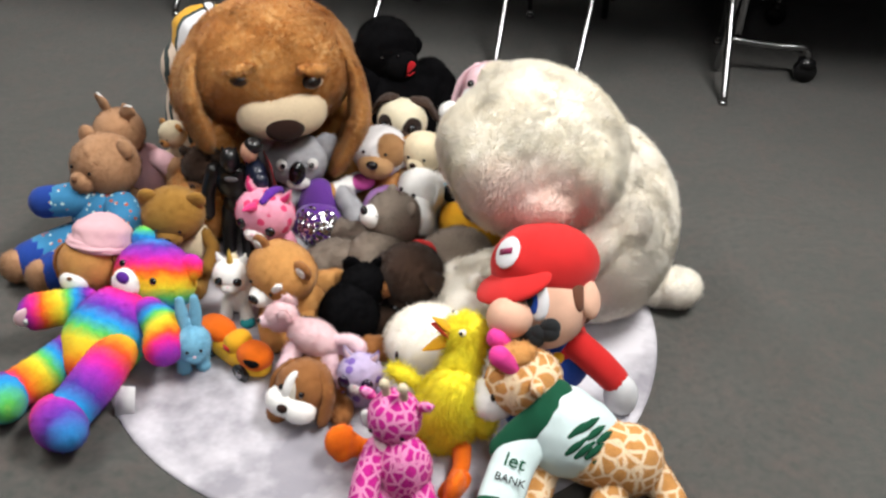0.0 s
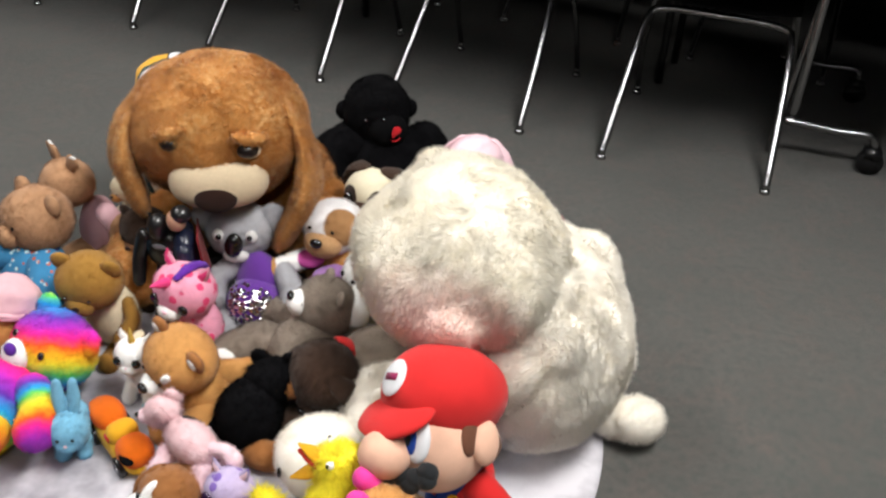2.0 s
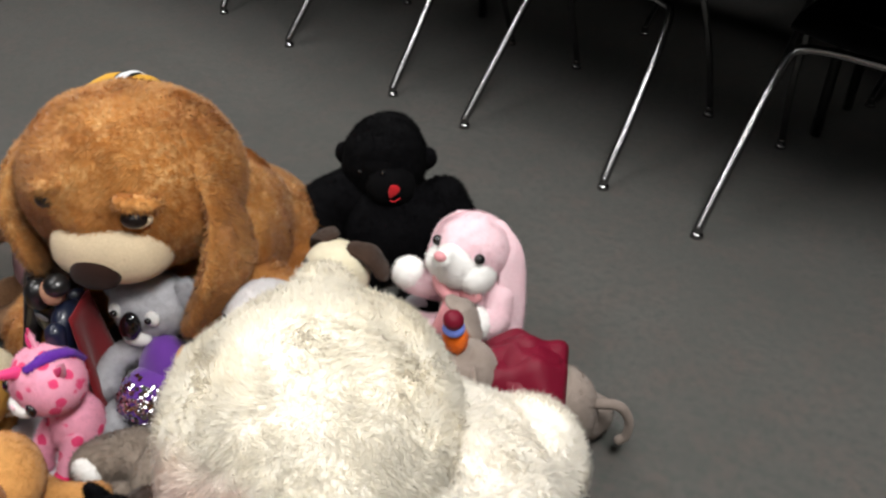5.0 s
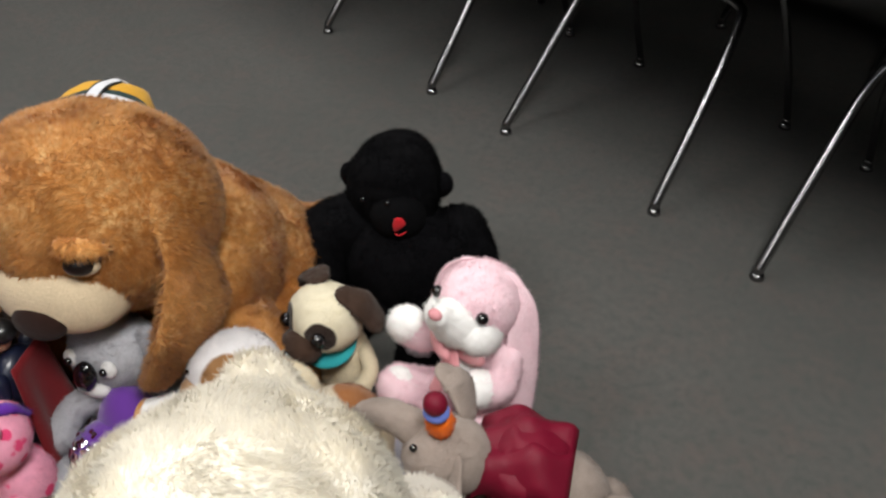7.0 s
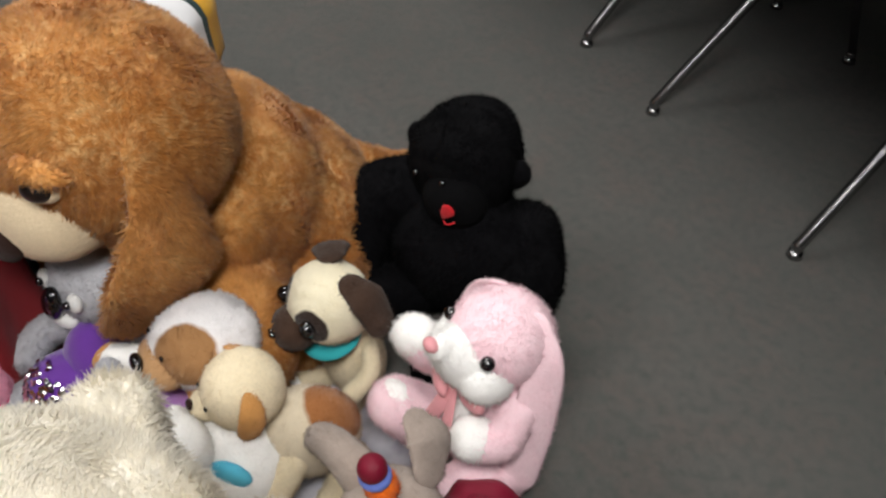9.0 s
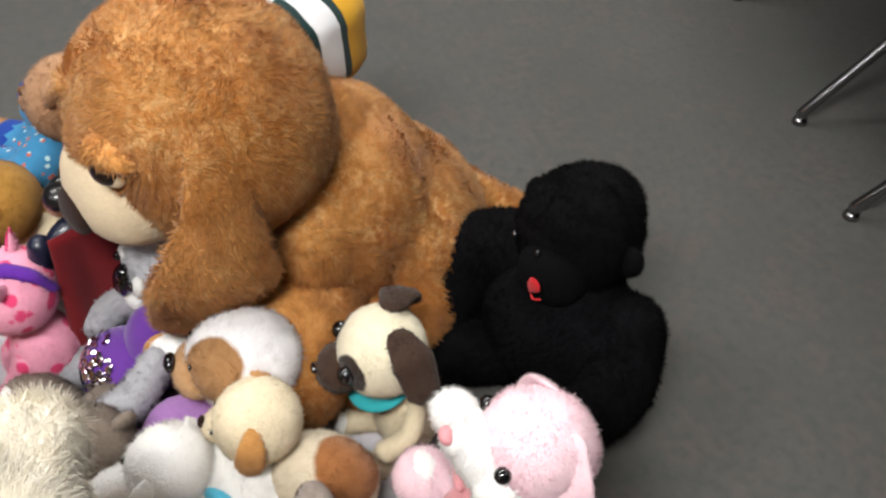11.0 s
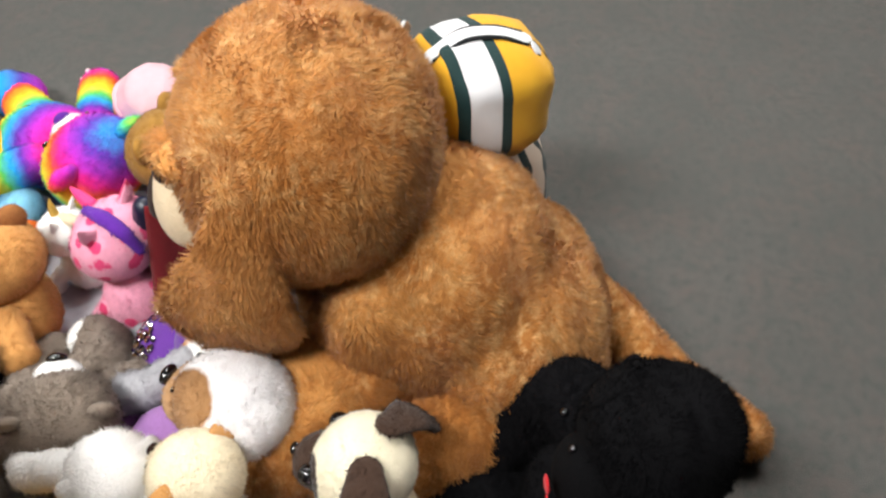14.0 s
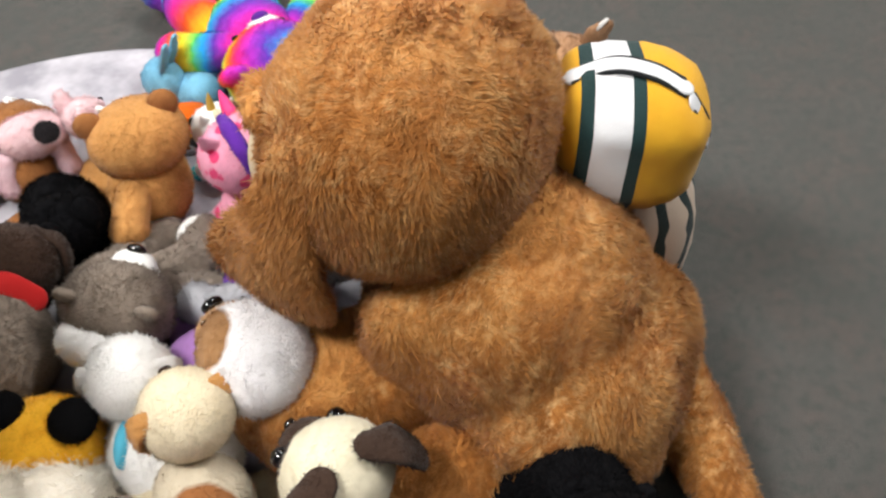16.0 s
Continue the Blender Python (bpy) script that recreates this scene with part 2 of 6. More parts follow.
def carpet():
    m = Nodes("grey_loop_carpet")
    col = m.mix(m.span(m.noise(2.2, 4), 0.3, 0.7, 0, 1), (0.104, 0.104, 0.096), (0.15, 0.141, 0.132))
    col = m.mix(m.span(m.noise(11, 4), 0.45, 0.7, 0, 0.7), col, (0.172, 0.13, 0.117))
    col = m.mix(m.span(m.noise(48, 4), 0.42, 0.68, 0, 0.85), col, (0.086, 0.1, 0.09))
    col = m.mix(m.span(m.noise(700, 2), 0.3, 0.7, 0, 0.75), col, (0.055, 0.053, 0.051))
    return m.finish(col, 0.98, 0.1, 0.003, 420, spec=0.1)


def moon_print():
    m = Nodes("moon_printed_fabric")
    a = m.span(m.noise(3.2, 5, 0.62), 0.42, 0.6, 0, 1)
    col = m.mix(a, (0.3, 0.29, 0.33), (0.7, 0.68, 0.73))
    col = m.mix(m.span(m.noise(14, 4), 0.45, 0.75, 0, 0.4), col, (0.42, 0.4, 0.44))
    return m.finish(col, 0.8, 0.05, 0.0006, 40, spec=0.25)


CARPET, MOON = carpet(), moon_print()
PAINT = cloth("painted_wall", (0.28, 0.275, 0.265), 4, 0.9, 120)
TILEWHITE = cloth("ceiling_board", (0.7, 0.7, 0.68), 20, 0.95, 200)
# north wall colour darkened to stand in for the gloom behind the chairs
SHADEPAINT = cloth("shade_dark_wall", (0.03, 0.028, 0.027), 4, 0.8, 120)

# ---- shapes ----
rng = np.random.default_rng(7)
BALLS = {}


def ball(sub):
    if sub not in BALLS:
        bm = bmesh.new()
        bmesh.ops.create_icosphere(bm, subdivisions=sub, radius=1)
        v = np.array([p.co[:] for p in bm.verts])
        f = np.array([[p.index for p in t.verts] for t in bm.faces])
        bm.free()
        BALLS[sub] = (v / np.linalg.norm(v, axis=1)[:, None], f)
    return BALLS[sub]


def turn(rx=0, ry=0, rz=0):
    return np.array(Euler([radians(a) for a in (rx, ry, rz)]).to_matrix())


def facing(yaw=0, pitch=0, roll=0):
    """Axes of a thing that looks along -y when unturned; pitch looks down, yaw turns to its left seen from above."""
    return turn(0, 0, yaw) @ turn(pitch, 0, 0) @ turn(0, roll, 0)


def lumps(p, amount, freq, seed, terms=6):
    g = np.random.default_rng(seed)
    out = np.zeros(len(p))
    for k in range(terms):
        w = g.normal(size=3) * freq * (0.6 + 0.35 * k)
        out += np.sin(p @ w + g.uniform(0, 6.28)) / (1 + 0.5 * k)
    return out * amount / 2.2


def blob(c, r, rot=None, lump=0.03, freq=3.0, taper=0.0, boxy=0.0, sub=3, seed=None):
    """A stuffed, slightly uneven ellipsoid. taper widens its foot (minus) or its top; boxy squares it."""
    v, f = ball(sub)
    r = np.array(r if hasattr(r, "__len__") else (r, r, r), float)
    u = v.copy()
    if boxy:
        u = np.sign(u) * np.abs(u) ** (1 - boxy)
    u = u * (1 + lumps(v, lump, freq, seed if seed is not None else int(abs(c[0] * 7919 + c[1] * 331 + c[2] * 97) * 100)))[:, None]
    u[:, :2] *= (1 + taper * v[:, 2])[:, None]
    u = u * r
    if rot is not None:
        u = u @ np.asarray(rot).T
    return u + np.array(c), f


def spline(pts, n):
    p = np.array(pts, float)
    p = np.vstack([2 * p[0] - p[1], p, 2 * p[-1] - p[-2]])
    out = []
    for i in range(1, len(p) - 2):
        for t in np.linspace(0, 1, n, endpoint=False):
            a, b, c, d = p[i - 1:i + 3]
            out.append(0.5 * (2 * b + (c - a) * t + (2 * a - 5 * b + 4 * c - d) * t * t + (3 * b - a - 3 * c + d) * t ** 3))
    out.append(p[-2])
    return np.array(out)


def tube(pts, rad, flat=1.0, side=None, n=12, seg=5, caps=True):
    """A limb or pipe along points with a radius at each; flat presses it along one direction, side."""
    c = spline(pts, seg)
    k = np.linspace(0, len(pts) - 1, len(c))
    r = np.interp(k, range(len(pts)), rad if hasattr(rad, "__len__") else [rad] * len(pts))
    if caps:
        d0, d1 = c[0] - c[1], c[-1] - c[-2]
        d0, d1 = d0 / np.linalg.norm(d0), d1 / np.linalg.norm(d1)
        ang = np.radians([8, 30, 55, 75])
        head = [c[0] + d0 * r[0] * np.cos(a) for a in ang]
        tail = [c[-1] + d1 * r[-1] * np.cos(a) for a in ang[::-1]]
        c = np.vstack([head, c, tail])
        r = np.concatenate([r[0] * np.sin(ang), r, r[-1] * np.sin(ang[::-1])])
    d = np.gradient(c, axis=0)
    d /= np.linalg.norm(d, axis=1)[:, None] + 1e-12
    ref = np.array(side if side is not None else (0.31, 0.17, 0.93), float)
    if side is None and abs(d[0] @ ref) > 0.9:
        ref = np.array((1.0, 0.2, 0.1))
    verts = []
    th = np.linspace(0, 2 * math.pi, n, endpoint=False)
    for i in range(len(c)):
        a = ref - d[i] * (ref @ d[i])
        a /= np.linalg.norm(a) + 1e-9
        b = np.cross(d[i], a)
        verts.append(c[i] + r[i] * (np.cos(th)[:, None] * a * flat + np.sin(th)[:, None] * b))
        if side is None:
            ref = a
    m = len(c)
    faces = [[i * n + j, i * n + (j + 1) % n, (i + 1) * n + (j + 1) % n, (i + 1) * n + j] for i in range(m - 1) for j in range(n)]
    tri = [[q[0], q[1], q[2]] for q in faces] + [[q[0], q[2], q[3]] for q in faces]
    tri += [[0, j + 1, j] for j in range(1, n - 1)] + [[(m - 1) * n, (m - 1) * n + j, (m - 1) * n + j + 1] for j in range(1, n - 1)]
    return np.vstack(verts), np.array(tri)


def slab(c, size, rot=None, edge=0.003):
    """A box with bevelled edges."""
    bm = bmesh.new()
    bmesh.ops.create_cube(bm, size=1)
    for v in bm.verts:
        v.co = Vector([v.co[k] * size[k] for k in range(3)])
    bmesh.ops.bevel(bm, geom=bm.edges[:], offset=min(edge, min(size) * 0.4), segments=2, affect="EDGES")
    bmesh.ops.triangulate(bm, faces=bm.faces[:])
    v = np.array([p.co[:] for p in bm.verts])
    bm.verts.index_update()
    f = np.array([[p.index for p in t.verts] for t in bm.faces])
    bm.free()
    if rot is not None:
        v = v @ np.asarray(rot).T
    return v + np.array(c), f


def sheet(f, nu, nv, thick, closed=False):
    """A cloth of some thickness over a function of (u, v) in 0..1."""
    us, vs = np.linspace(0, 1, nu), np.linspace(0, 1, nv)
    p = np.array([[f(u, v) for v in vs] for u in us])
    du, dv = np.gradient(p, axis=0), np.gradient(p, axis=1)
    nrm = np.cross(du, dv)
    nrm /= np.linalg.norm(nrm, axis=2)[:, :, None] + 1e-9
    a, b = p.reshape(-1, 3), (p - nrm * thick).reshape(-1, 3)
    q = []
    for i in range(nu - 1):
        for j in range(nv - 1):
            k = [i * nv + j, i * nv + j + 1, (i + 1) * nv + j + 1, (i + 1) * nv + j]
            q += [[k[0], k[3], k[2]], [k[0], k[2], k[1]]]
            k = [x + nu * nv for x in k]
            q += [[k[0], k[1], k[2]], [k[0], k[2], k[3]]]
    rim = [j for j in range(nv)] + [i * nv + nv - 1 for i in range(1, nu)] + [(nu - 1) * nv + j for j in range(nv - 2, -1, -1)] + [i * nv for i in range(nu - 2, 0, -1)]
    for x, y in zip(rim, rim[1:] + rim[:1]):
        q += [[x, y, y + nu * nv], [x, y + nu * nv, x + nu * nv]]
    return np.vstack([a, b]), np.array(q)


def joined(*shapes):
    v, f, at = [], [], 0
    for sv, sf in shapes:
        v.append(sv), f.append(np.asarray(sf) + at)
        at += len(sv)
    return np.vstack(v), np.vstack(f)


def melted(shapes, voxel=0.008, rounds=10):
    """Several stuffed forms sewn into one skin, with soft creases where they meet."""
    v, f = joined(*shapes)
    me = bpy.data.meshes.new("rough_form")
    me.from_pydata(v.tolist(), [], f.tolist())
    ob = new("rough_form", me)
    mod = ob.modifiers.new("skin", "REMESH")
    mod.mode, mod.voxel_size = "VOXEL", voxel
    done = ob.evaluated_get(bpy.context.evaluated_depsgraph_get()).to_mesh()
    done.calc_loop_triangles()
    nv, nf = np.empty(len(done.vertices) * 3), np.empty(len(done.loop_triangles) * 3, dtype=np.int32)
    done.vertices.foreach_get("co", nv), done.loop_triangles.foreach_get("vertices", nf)
    nv, nf = nv.reshape(-1, 3), nf.reshape(-1, 3)
    bpy.data.objects.remove(ob)
    bpy.data.meshes.remove(me)
    for _ in range(rounds):
        acc, cnt = np.zeros_like(nv), np.zeros(len(nv))
        for a, b in ((0, 1), (1, 2), (2, 0)):
            np.add.at(acc, nf[:, a], nv[nf[:, b]]), np.add.at(cnt, nf[:, a], 1)
            np.add.at(acc, nf[:, b], nv[nf[:, a]]), np.add.at(cnt, nf[:, b], 1)
        nv = nv * 0.4 + 0.6 * acc / np.maximum(cnt, 1)[:, None]
    return nv, nf


def ruffled(v, f, amount, freq, seed):
    """The same skin with soft dents and swellings."""
    n, _ = smooth_normals(v, f)
    return v + n * (lumps(v, amount, freq, seed) + lumps(v, amount * 0.5, freq * 2.5, seed + 1))[:, None], f


def smooth_normals(v, f):
    n = np.cross(v[f[:, 1]] - v[f[:, 0]], v[f[:, 2]] - v[f[:, 0]])
    out = np.zeros_like(v)
    for k in range(3):
        np.add.at(out, f[:, k], n)
    return out / (np.linalg.norm(out, axis=1)[:, None] + 1e-12), np.linalg.norm(n, axis=1) / 2


def pile(v, f, per_m2, length, width, comb=(0, 0, -1), lay=0.6, clump=0.5):
    """Tufts of fur on a surface: thin three-sided hairs, laid over along comb and clumped."""
    vn, area = smooth_normals(v, f)
    total = area.sum()
    n = int(total * per_m2)
    pick = rng.choice(len(f), n, p=area / total)
    a, b = rng.random(n), rng.random(n)
    over = a + b > 1
    a[over], b[over] = 1 - a[over], 1 - b[over]
    w = np.stack([1 - a - b, a, b], 1)
    p = (v[f[pick]] * w[:, :, None]).sum(1)
    nr = (vn[f[pick]] * w[:, :, None]).sum(1)
    nr /= np.linalg.norm(nr, axis=1)[:, None] + 1e-9
    p = p + nr * (lumps(p, 1, 70, 7, 4) * length * 0.2)[:, None]
    swirl = 46 / max(length / 0.01, 0.6)
    whirl = np.stack([lumps(p, 1, swirl, k) for k in (3, 4, 5)], 1)
    curl = np.stack([lumps(p, 1, swirl * 3.2, k, 3) for k in (13, 14, 15)], 1)
    d = np.array(comb) * lay * 0.6 + whirl * clump + curl * 0.45 + rng.normal(size=(n, 3)) * 0.26
    d -= nr * (d * nr).sum(1)[:, None]
    d /= np.linalg.norm(d, axis=1)[:, None] + 1e-9
    d = d * 0.8 + nr * (0.25 + 0.5 * rng.random(n) ** 1.5)[:, None]
    d /= np.linalg.norm(d, axis=1)[:, None]
    side = np.cross(nr, d) + rng.normal(size=(n, 3)) * 0.12
    side /= np.linalg.norm(side, axis=1)[:, None] + 1e-9
    ln = length * (0.65 + 0.7 * rng.random(n))[:, None]
    root = p - nr * width
    verts = np.stack([root - side * width / 2, root + side * width / 2, p + d * ln], 1).reshape(-1, 3)
    faces = np.arange(n * 3).reshape(-1, 3)
    flat = np.cross(verts[1::3] - verts[0::3], verts[2::3] - verts[0::3])
    back = (flat * nr).sum(1) < 0
    faces[back] = faces[back][:, ::-1]
    flat[back] *= -1
    flat /= np.linalg.norm(flat, axis=1)[:, None] + 1e-12
    soft = nr * 0.7 + flat * 0.3 + rng.normal(size=(n, 3)) * 0.12
    soft /= np.linalg.norm(soft, axis=1)[:, None]
    return verts, faces, np.repeat(soft, 3, 0)


SHORT = (115000, 0.0056, 0.0018)
TUFT = (120000, 0.0085, 0.002)


def part(name, shape, material, parent, label="", fur=None, comb=(0, 0, -1), lay=0.6, clump=0.5):
    """One mesh under a thing or a part. shape: (verts, faces) in the room's metres, or a list of them with a material each."""
    shapes = shape if isinstance(shape, list) else [shape]
    mats = list(material) if isinstance(material, list) else [material]
    cloths = [BACKING.get(m.name) if fur else None for m in mats]
    own = len(mats)
    mats += [c or m for c, m in zip(cloths, mats)]
    base = np.array(parent.get("base", (0, 0, 0))) if parent else np.zeros(3)
    vs, fs, ns, idx, at = [], [], [], [], 0
    for k, (v, f) in enumerate(shapes):
        v = v - base
        vn, _ = smooth_normals(v, f)
        vs.append(v), fs.append(f + at), ns.append(vn), idx.append(np.full(len(f), own + min(k, own - 1)))
        at += len(v)
        if fur and not (isinstance(fur, list) and not fur[k]):
            spec = fur[k] if isinstance(fur, list) else fur
            hv, hf, hn = pile(v, f, *spec, comb=comb, lay=lay, clump=clump)
            vs.append(hv), fs.append(hf + at), ns.append(hn), idx.append(np.full(len(hf), min(k, own - 1)))
            at += len(hv)
    v, f, n = np.vstack(vs), np.vstack(fs), np.vstack(ns)
    me = bpy.data.meshes.new(name)
    me.vertices.add(len(v)), me.loops.add(len(f) * 3), me.polygons.add(len(f))
    me.vertices.foreach_set("co", v.astype(np.float32).ravel())
    me.loops.foreach_set("vertex_index", f.astype(np.int32).ravel())
    me.polygons.foreach_set("loop_start", np.arange(0, len(f) * 3, 3, dtype=np.int32))
    me.polygons.foreach_set("material_index", np.concatenate(idx).astype(np.int32))
    me.update(calc_edges=True)
    me.polygons.foreach_set("use_smooth", np.ones(len(f), dtype=bool))
    for m in mats:
        me.materials.append(m)
    if fur:
        me.normals_split_custom_set_from_vertices(n.tolist())
    ob = new(name, me)
    if parent:
        ob.parent = parent
        ob["base"] = tuple(float(x) for x in base)
    if label:
        ob["label"] = label
    return ob


def thing(name, label, category, base, group=""):
    ob = new(name)
    ob.location = base
    ob["base"] = tuple(float(x) for x in base)
    ob.empty_display_size = 0.05
    return tagged(ob, label, category, group)


# ---- room ----
def setting(name, shape, material):
    ob = part(name, shape, material, None)
    return tagged(ob, kind="structure")


def disc(c, r, thick, n=96):
    th = np.linspace(0, 2 * math.pi, n, endpoint=False)
    wob = 1 + 0.004 * np.sin(3 * th + 1) + 0.003 * np.sin(7 * th)
    ring = np.stack([np.cos(th) * r * wob, np.sin(th) * r * wob, 0 * th], 1)
    v = [np.array([[0, 0, thick]])]
    for k, z in ((0.5, thick), (0.985, thick), (1.0, thick * 0.6), (1.0, 0.0)):
        v.append(ring * k + np.array([0, 0, z]))
    f = [[0, 1 + j, 1 + (j + 1) % n] for j in range(n)]
    for i in range(3):
        for j in range(n):
            a, b = 1 + i * n + j, 1 + i * n + (j + 1) % n
            f += [[a, a + n, b + n], [a, b + n, b]]
    return np.vstack(v) + np.array(c), np.array(f)


setting("floor", slab((0, 1.5, -0.05), (14, 14, 0.1)), CARPET)
setting("ceiling", slab((0, 1.5, CEILING + 0.05), (14, 14, 0.1)), TILEWHITE)
setting("wall_north", slab((0, 5.05, 1.375), (14, 0.1, 2.75)), SHADEPAINT)
setting("wall_south", slab((0, -5.55, 1.375), (14, 0.1, 2.75)), PAINT)
setting("wall_east", slab((7.05, 1.5, 1.375), (0.1, 14.0, 2.75)), PAINT)
setting("wall_west", slab((-7.05, 1.5, 1.375), (0.1, 14, 2.75)), PAINT)

mat = thing("round_mat", "thin round floor mat printed like a grey moon", "mat", (0.02, 1.61, 0))
part("mat_sheet", disc((0.02, 1.61, 0.0), 0.592, 0.006), MOON, mat)


def chrome_chair(left, right):
    """A stacking chair on chrome tube legs: left and right are the places of its front feet."""
    a, b = np.array((*left, 0.0)), np.array((*right, 0.0))
    mid, w = (a + b) / 2, (b - a) / np.linalg.norm(b - a)
    back = np.array((-w[1], w[0], 0))
    ob = thing("stacking_chair", "dark plastic stacking chair on thin chrome tube legs", "chair", mid, "row of chairs")
    up = np.array((0, 0, 1.0))
    half = np.linalg.norm(b - a) / 2

    def p(x, y, z):
        return mid + w * x + back * y + up * z

    k = half - 0.03
    part("front_frame", tube([p(-half, 0, 0.025), p(-half + 0.012, 0.13, 0.19), p(-k, 0.255, 0.355), p(-k + 0.04, 0.285, 0.392), p(0, 0.29, 0.396), p(k - 0.04, 0.285, 0.392), p(k, 0.255, 0.355), p(half - 0.012, 0.13, 0.19), p(half, 0, 0.025)], 0.0115, n=10, seg=4), CHROME, ob)
    part("rear_frame", tube([p(-half + 0.0, 0.54, 0.025), p(-half + 0.005, 0.475, 0.21), p(-k, 0.41, 0.4), p(-k + 0.035, 0.4, 0.43), p(0, 0.398, 0.432), p(k - 0.035, 0.4, 0.43), p(k, 0.41, 0.4), p(half - 0.005, 0.475, 0.21), p(half, 0.54, 0.025)], 0.0095, n=10, seg=4), CHROME, ob)
    for x, y in ((-half, 0), (half, 0), (-half, 0.54), (half, 0.54)):
        q = p(x, y, 0)
        part("foot_glide", joined(tube([q + up * 0.0, q + up * 0.008, q + up * 0.014], [0.016, 0.015, 0.01], n=12, seg=2, caps=False), blob(q + up * 0.02, 0.012, sub=2, lump=0)), CHROME, ob)

    def seat(u, v):
        x, y = (u - 0.5) * 0.44, 0.26 + v * 0.34
        return p(x, y, 0.446 + 0.02 * (2 * u - 1) ** 2 - 0.012 * math.sin(v * 3.1) - 0.02 * max(0, 0.15 - v) / 0.15)

    part("seat", sheet(seat, 16, 16, 0.008), SEAT, ob)

    def rest(u, v):
        x = (u - 0.5) * 0.43
        return p(x, 0.53 + 0.08 * v - 0.04 * (2 * u - 1) ** 2, 0.5 + 0.2 * v)

    part("backrest", sheet(rest, 16, 12, 0.008), SEAT, ob)
    for s in (-1, 1):
        part("back_post", tube([p(s * (k - 0.02), 0.4, 0.42), p(s * (k - 0.01), 0.5, 0.5), p(s * (k - 0.01), 0.56, 0.68)], 0.01, n=8), CHROME, ob)
    return ob


for l, r in (((-1.78, 3.54), (-1.3, 3.42)), ((-0.94, 3.305), (-0.466, 3.165)), ((-0.192, 3.093), (0.259, 2.977)), ((0.525, 2.882), (1.003, 2.802))):
    chrome_chair(l, r)
# a second row behind, added unseen to block light from the floor there
for l, r in (((-1.5, 4.42), (-1.03, 4.29)), ((-0.72, 4.2), (-0.25, 4.07)), ((0.05, 3.98), (0.52, 3.86)), ((0.8, 3.8), (1.27, 3.7))):
    chrome_chair(l, r)


def rolling_base(c, yaw):
    ob = thing("rolling_table", "dark folding table on a chrome frame with black casters", "table", (*c, 0))
    R = turn(0, 0, yaw)

    def p(x, y, z):
        return np.array((*c, 0)) + R @ np.array((x, y, z))

    part("frame_tube", tube([p(-0.13, 0.0, 0.72), p(-0.13, 0, 0.4), p(-0.13, 0, 0.16)], 0.014, n=10), CHROME, ob)
    part("foot_bar", tube([p(-0.14, 0, 0.13), p(0, 0, 0.12), p(0.1, 0, 0.12), p(0.12, 0, 0.09)], 0.013, n=10), CHROME, ob)
    part("upright", tube([p(-0.17, 0.02, 0.02), p(-0.14, 0.02, 0.4), p(-0.12, 0.02, 0.72)], 0.012, n=10), CHROME, ob)
    for y in (0, 0.55):
        caster = part("caster", joined(tube([p(0.12, y - 0.014, 0.04), p(0.12, y + 0.014, 0.04)], 0.038, n=20, caps=False), slab(p(0.12, y, 0.07), (0.05, 0.045, 0.03), R)), BLACKPLASTIC, ob)
    part("foot_bar", tube([p(-0.14, 0.55, 0.13), p(0, 0.55, 0.12), p(0.1, 0.55, 0.12), p(0.12, 0.55, 0.09)], 0.013, n=10), CHROME, ob)
    part("upright", tube([p(-0.13, 0.55, 0.13), p(-0.13, 0.55, 0.72)], 0.014, n=10), CHROME, ob)
    # top lies out of view, enlarged to cast shade over the floor beneath
    part("tabletop", slab(p(0.55, 0.22, 0.735), (1.75, 1.2, 0.03), R), SEAT, ob)
    return ob


rolling_base((1.2, 3.03), -4)


def shade_table(a, b):
    """An unseen dark table, added to shade the floor under the chairs, its front edge from a to b."""
    a, b = np.array((*a, 0.0)), np.array((*b, 0.0))
    w = (b - a) / np.linalg.norm(b - a)
    back = np.array((-w[1], w[0], 0))
    yaw = math.degrees(math.atan2(w[1], w[0]))
    mid = (a + b) / 2 + back * 0.55
    ob = thing("shade_table", "unseen dark table added to shade the floor under the chairs", "table", mid, "long tables")
    part("tabletop", slab(mid + (0, 0, 0.735), (np.linalg.norm(b - a), 1.1, 0.03), turn(0, 0, yaw)), SEAT, ob)
    for s in (-1, 1):
        for q in (0.28, 0.5):
            x = mid + w * s * (np.linalg.norm(b - a) / 2 - 0.4) + back * q
            part("leg", tube([x + (0, 0, 0.0), x + (0, 0, 0.4), x + (0, 0, 0.72)], 0.014, n=8, caps=False), BLACKPLASTIC, ob)


shade_table((-1.1, 3.15), (0.86, 2.63))
shade_table((-2.8, 3.6), (-1.12, 3.16))
shade_table((-0.9, 4.36), (0.7, 3.94))
shade_table((0.75, 3.9), (2.35, 3.6))


def light_panel(x, y):
    ob = thing("ceiling_light", "white recessed ceiling light panel", "ceiling light", (x, y, CEILING))
    for dx, dy, w, l in ((0.31, 0, 0.03, 1.24), (-0.31, 0, 0.03, 1.24), (0, 0.605, 0.59, 0.03), (0, -0.605, 0.59, 0.03)):
        part("frame", slab((x + dx, y + dy, CEILING - 0.012), (w, l, 0.02)), TILEWHITE, ob)


for px, py, watts in PANELS:
    light_panel(px, py)


# ---- stuffed toys ----
def local(c, r, R):
    """From a head's own measure (its radius is 1, it looks along -y) to the room."""
    c, r = np.array(c, float), (np.array(r, float) if hasattr(r, "__len__") else np.array((r, r, r), float))

    def put(x, y, z):
        return c + np.asarray(R) @ (np.array((x, y, z)) * r)
    return put


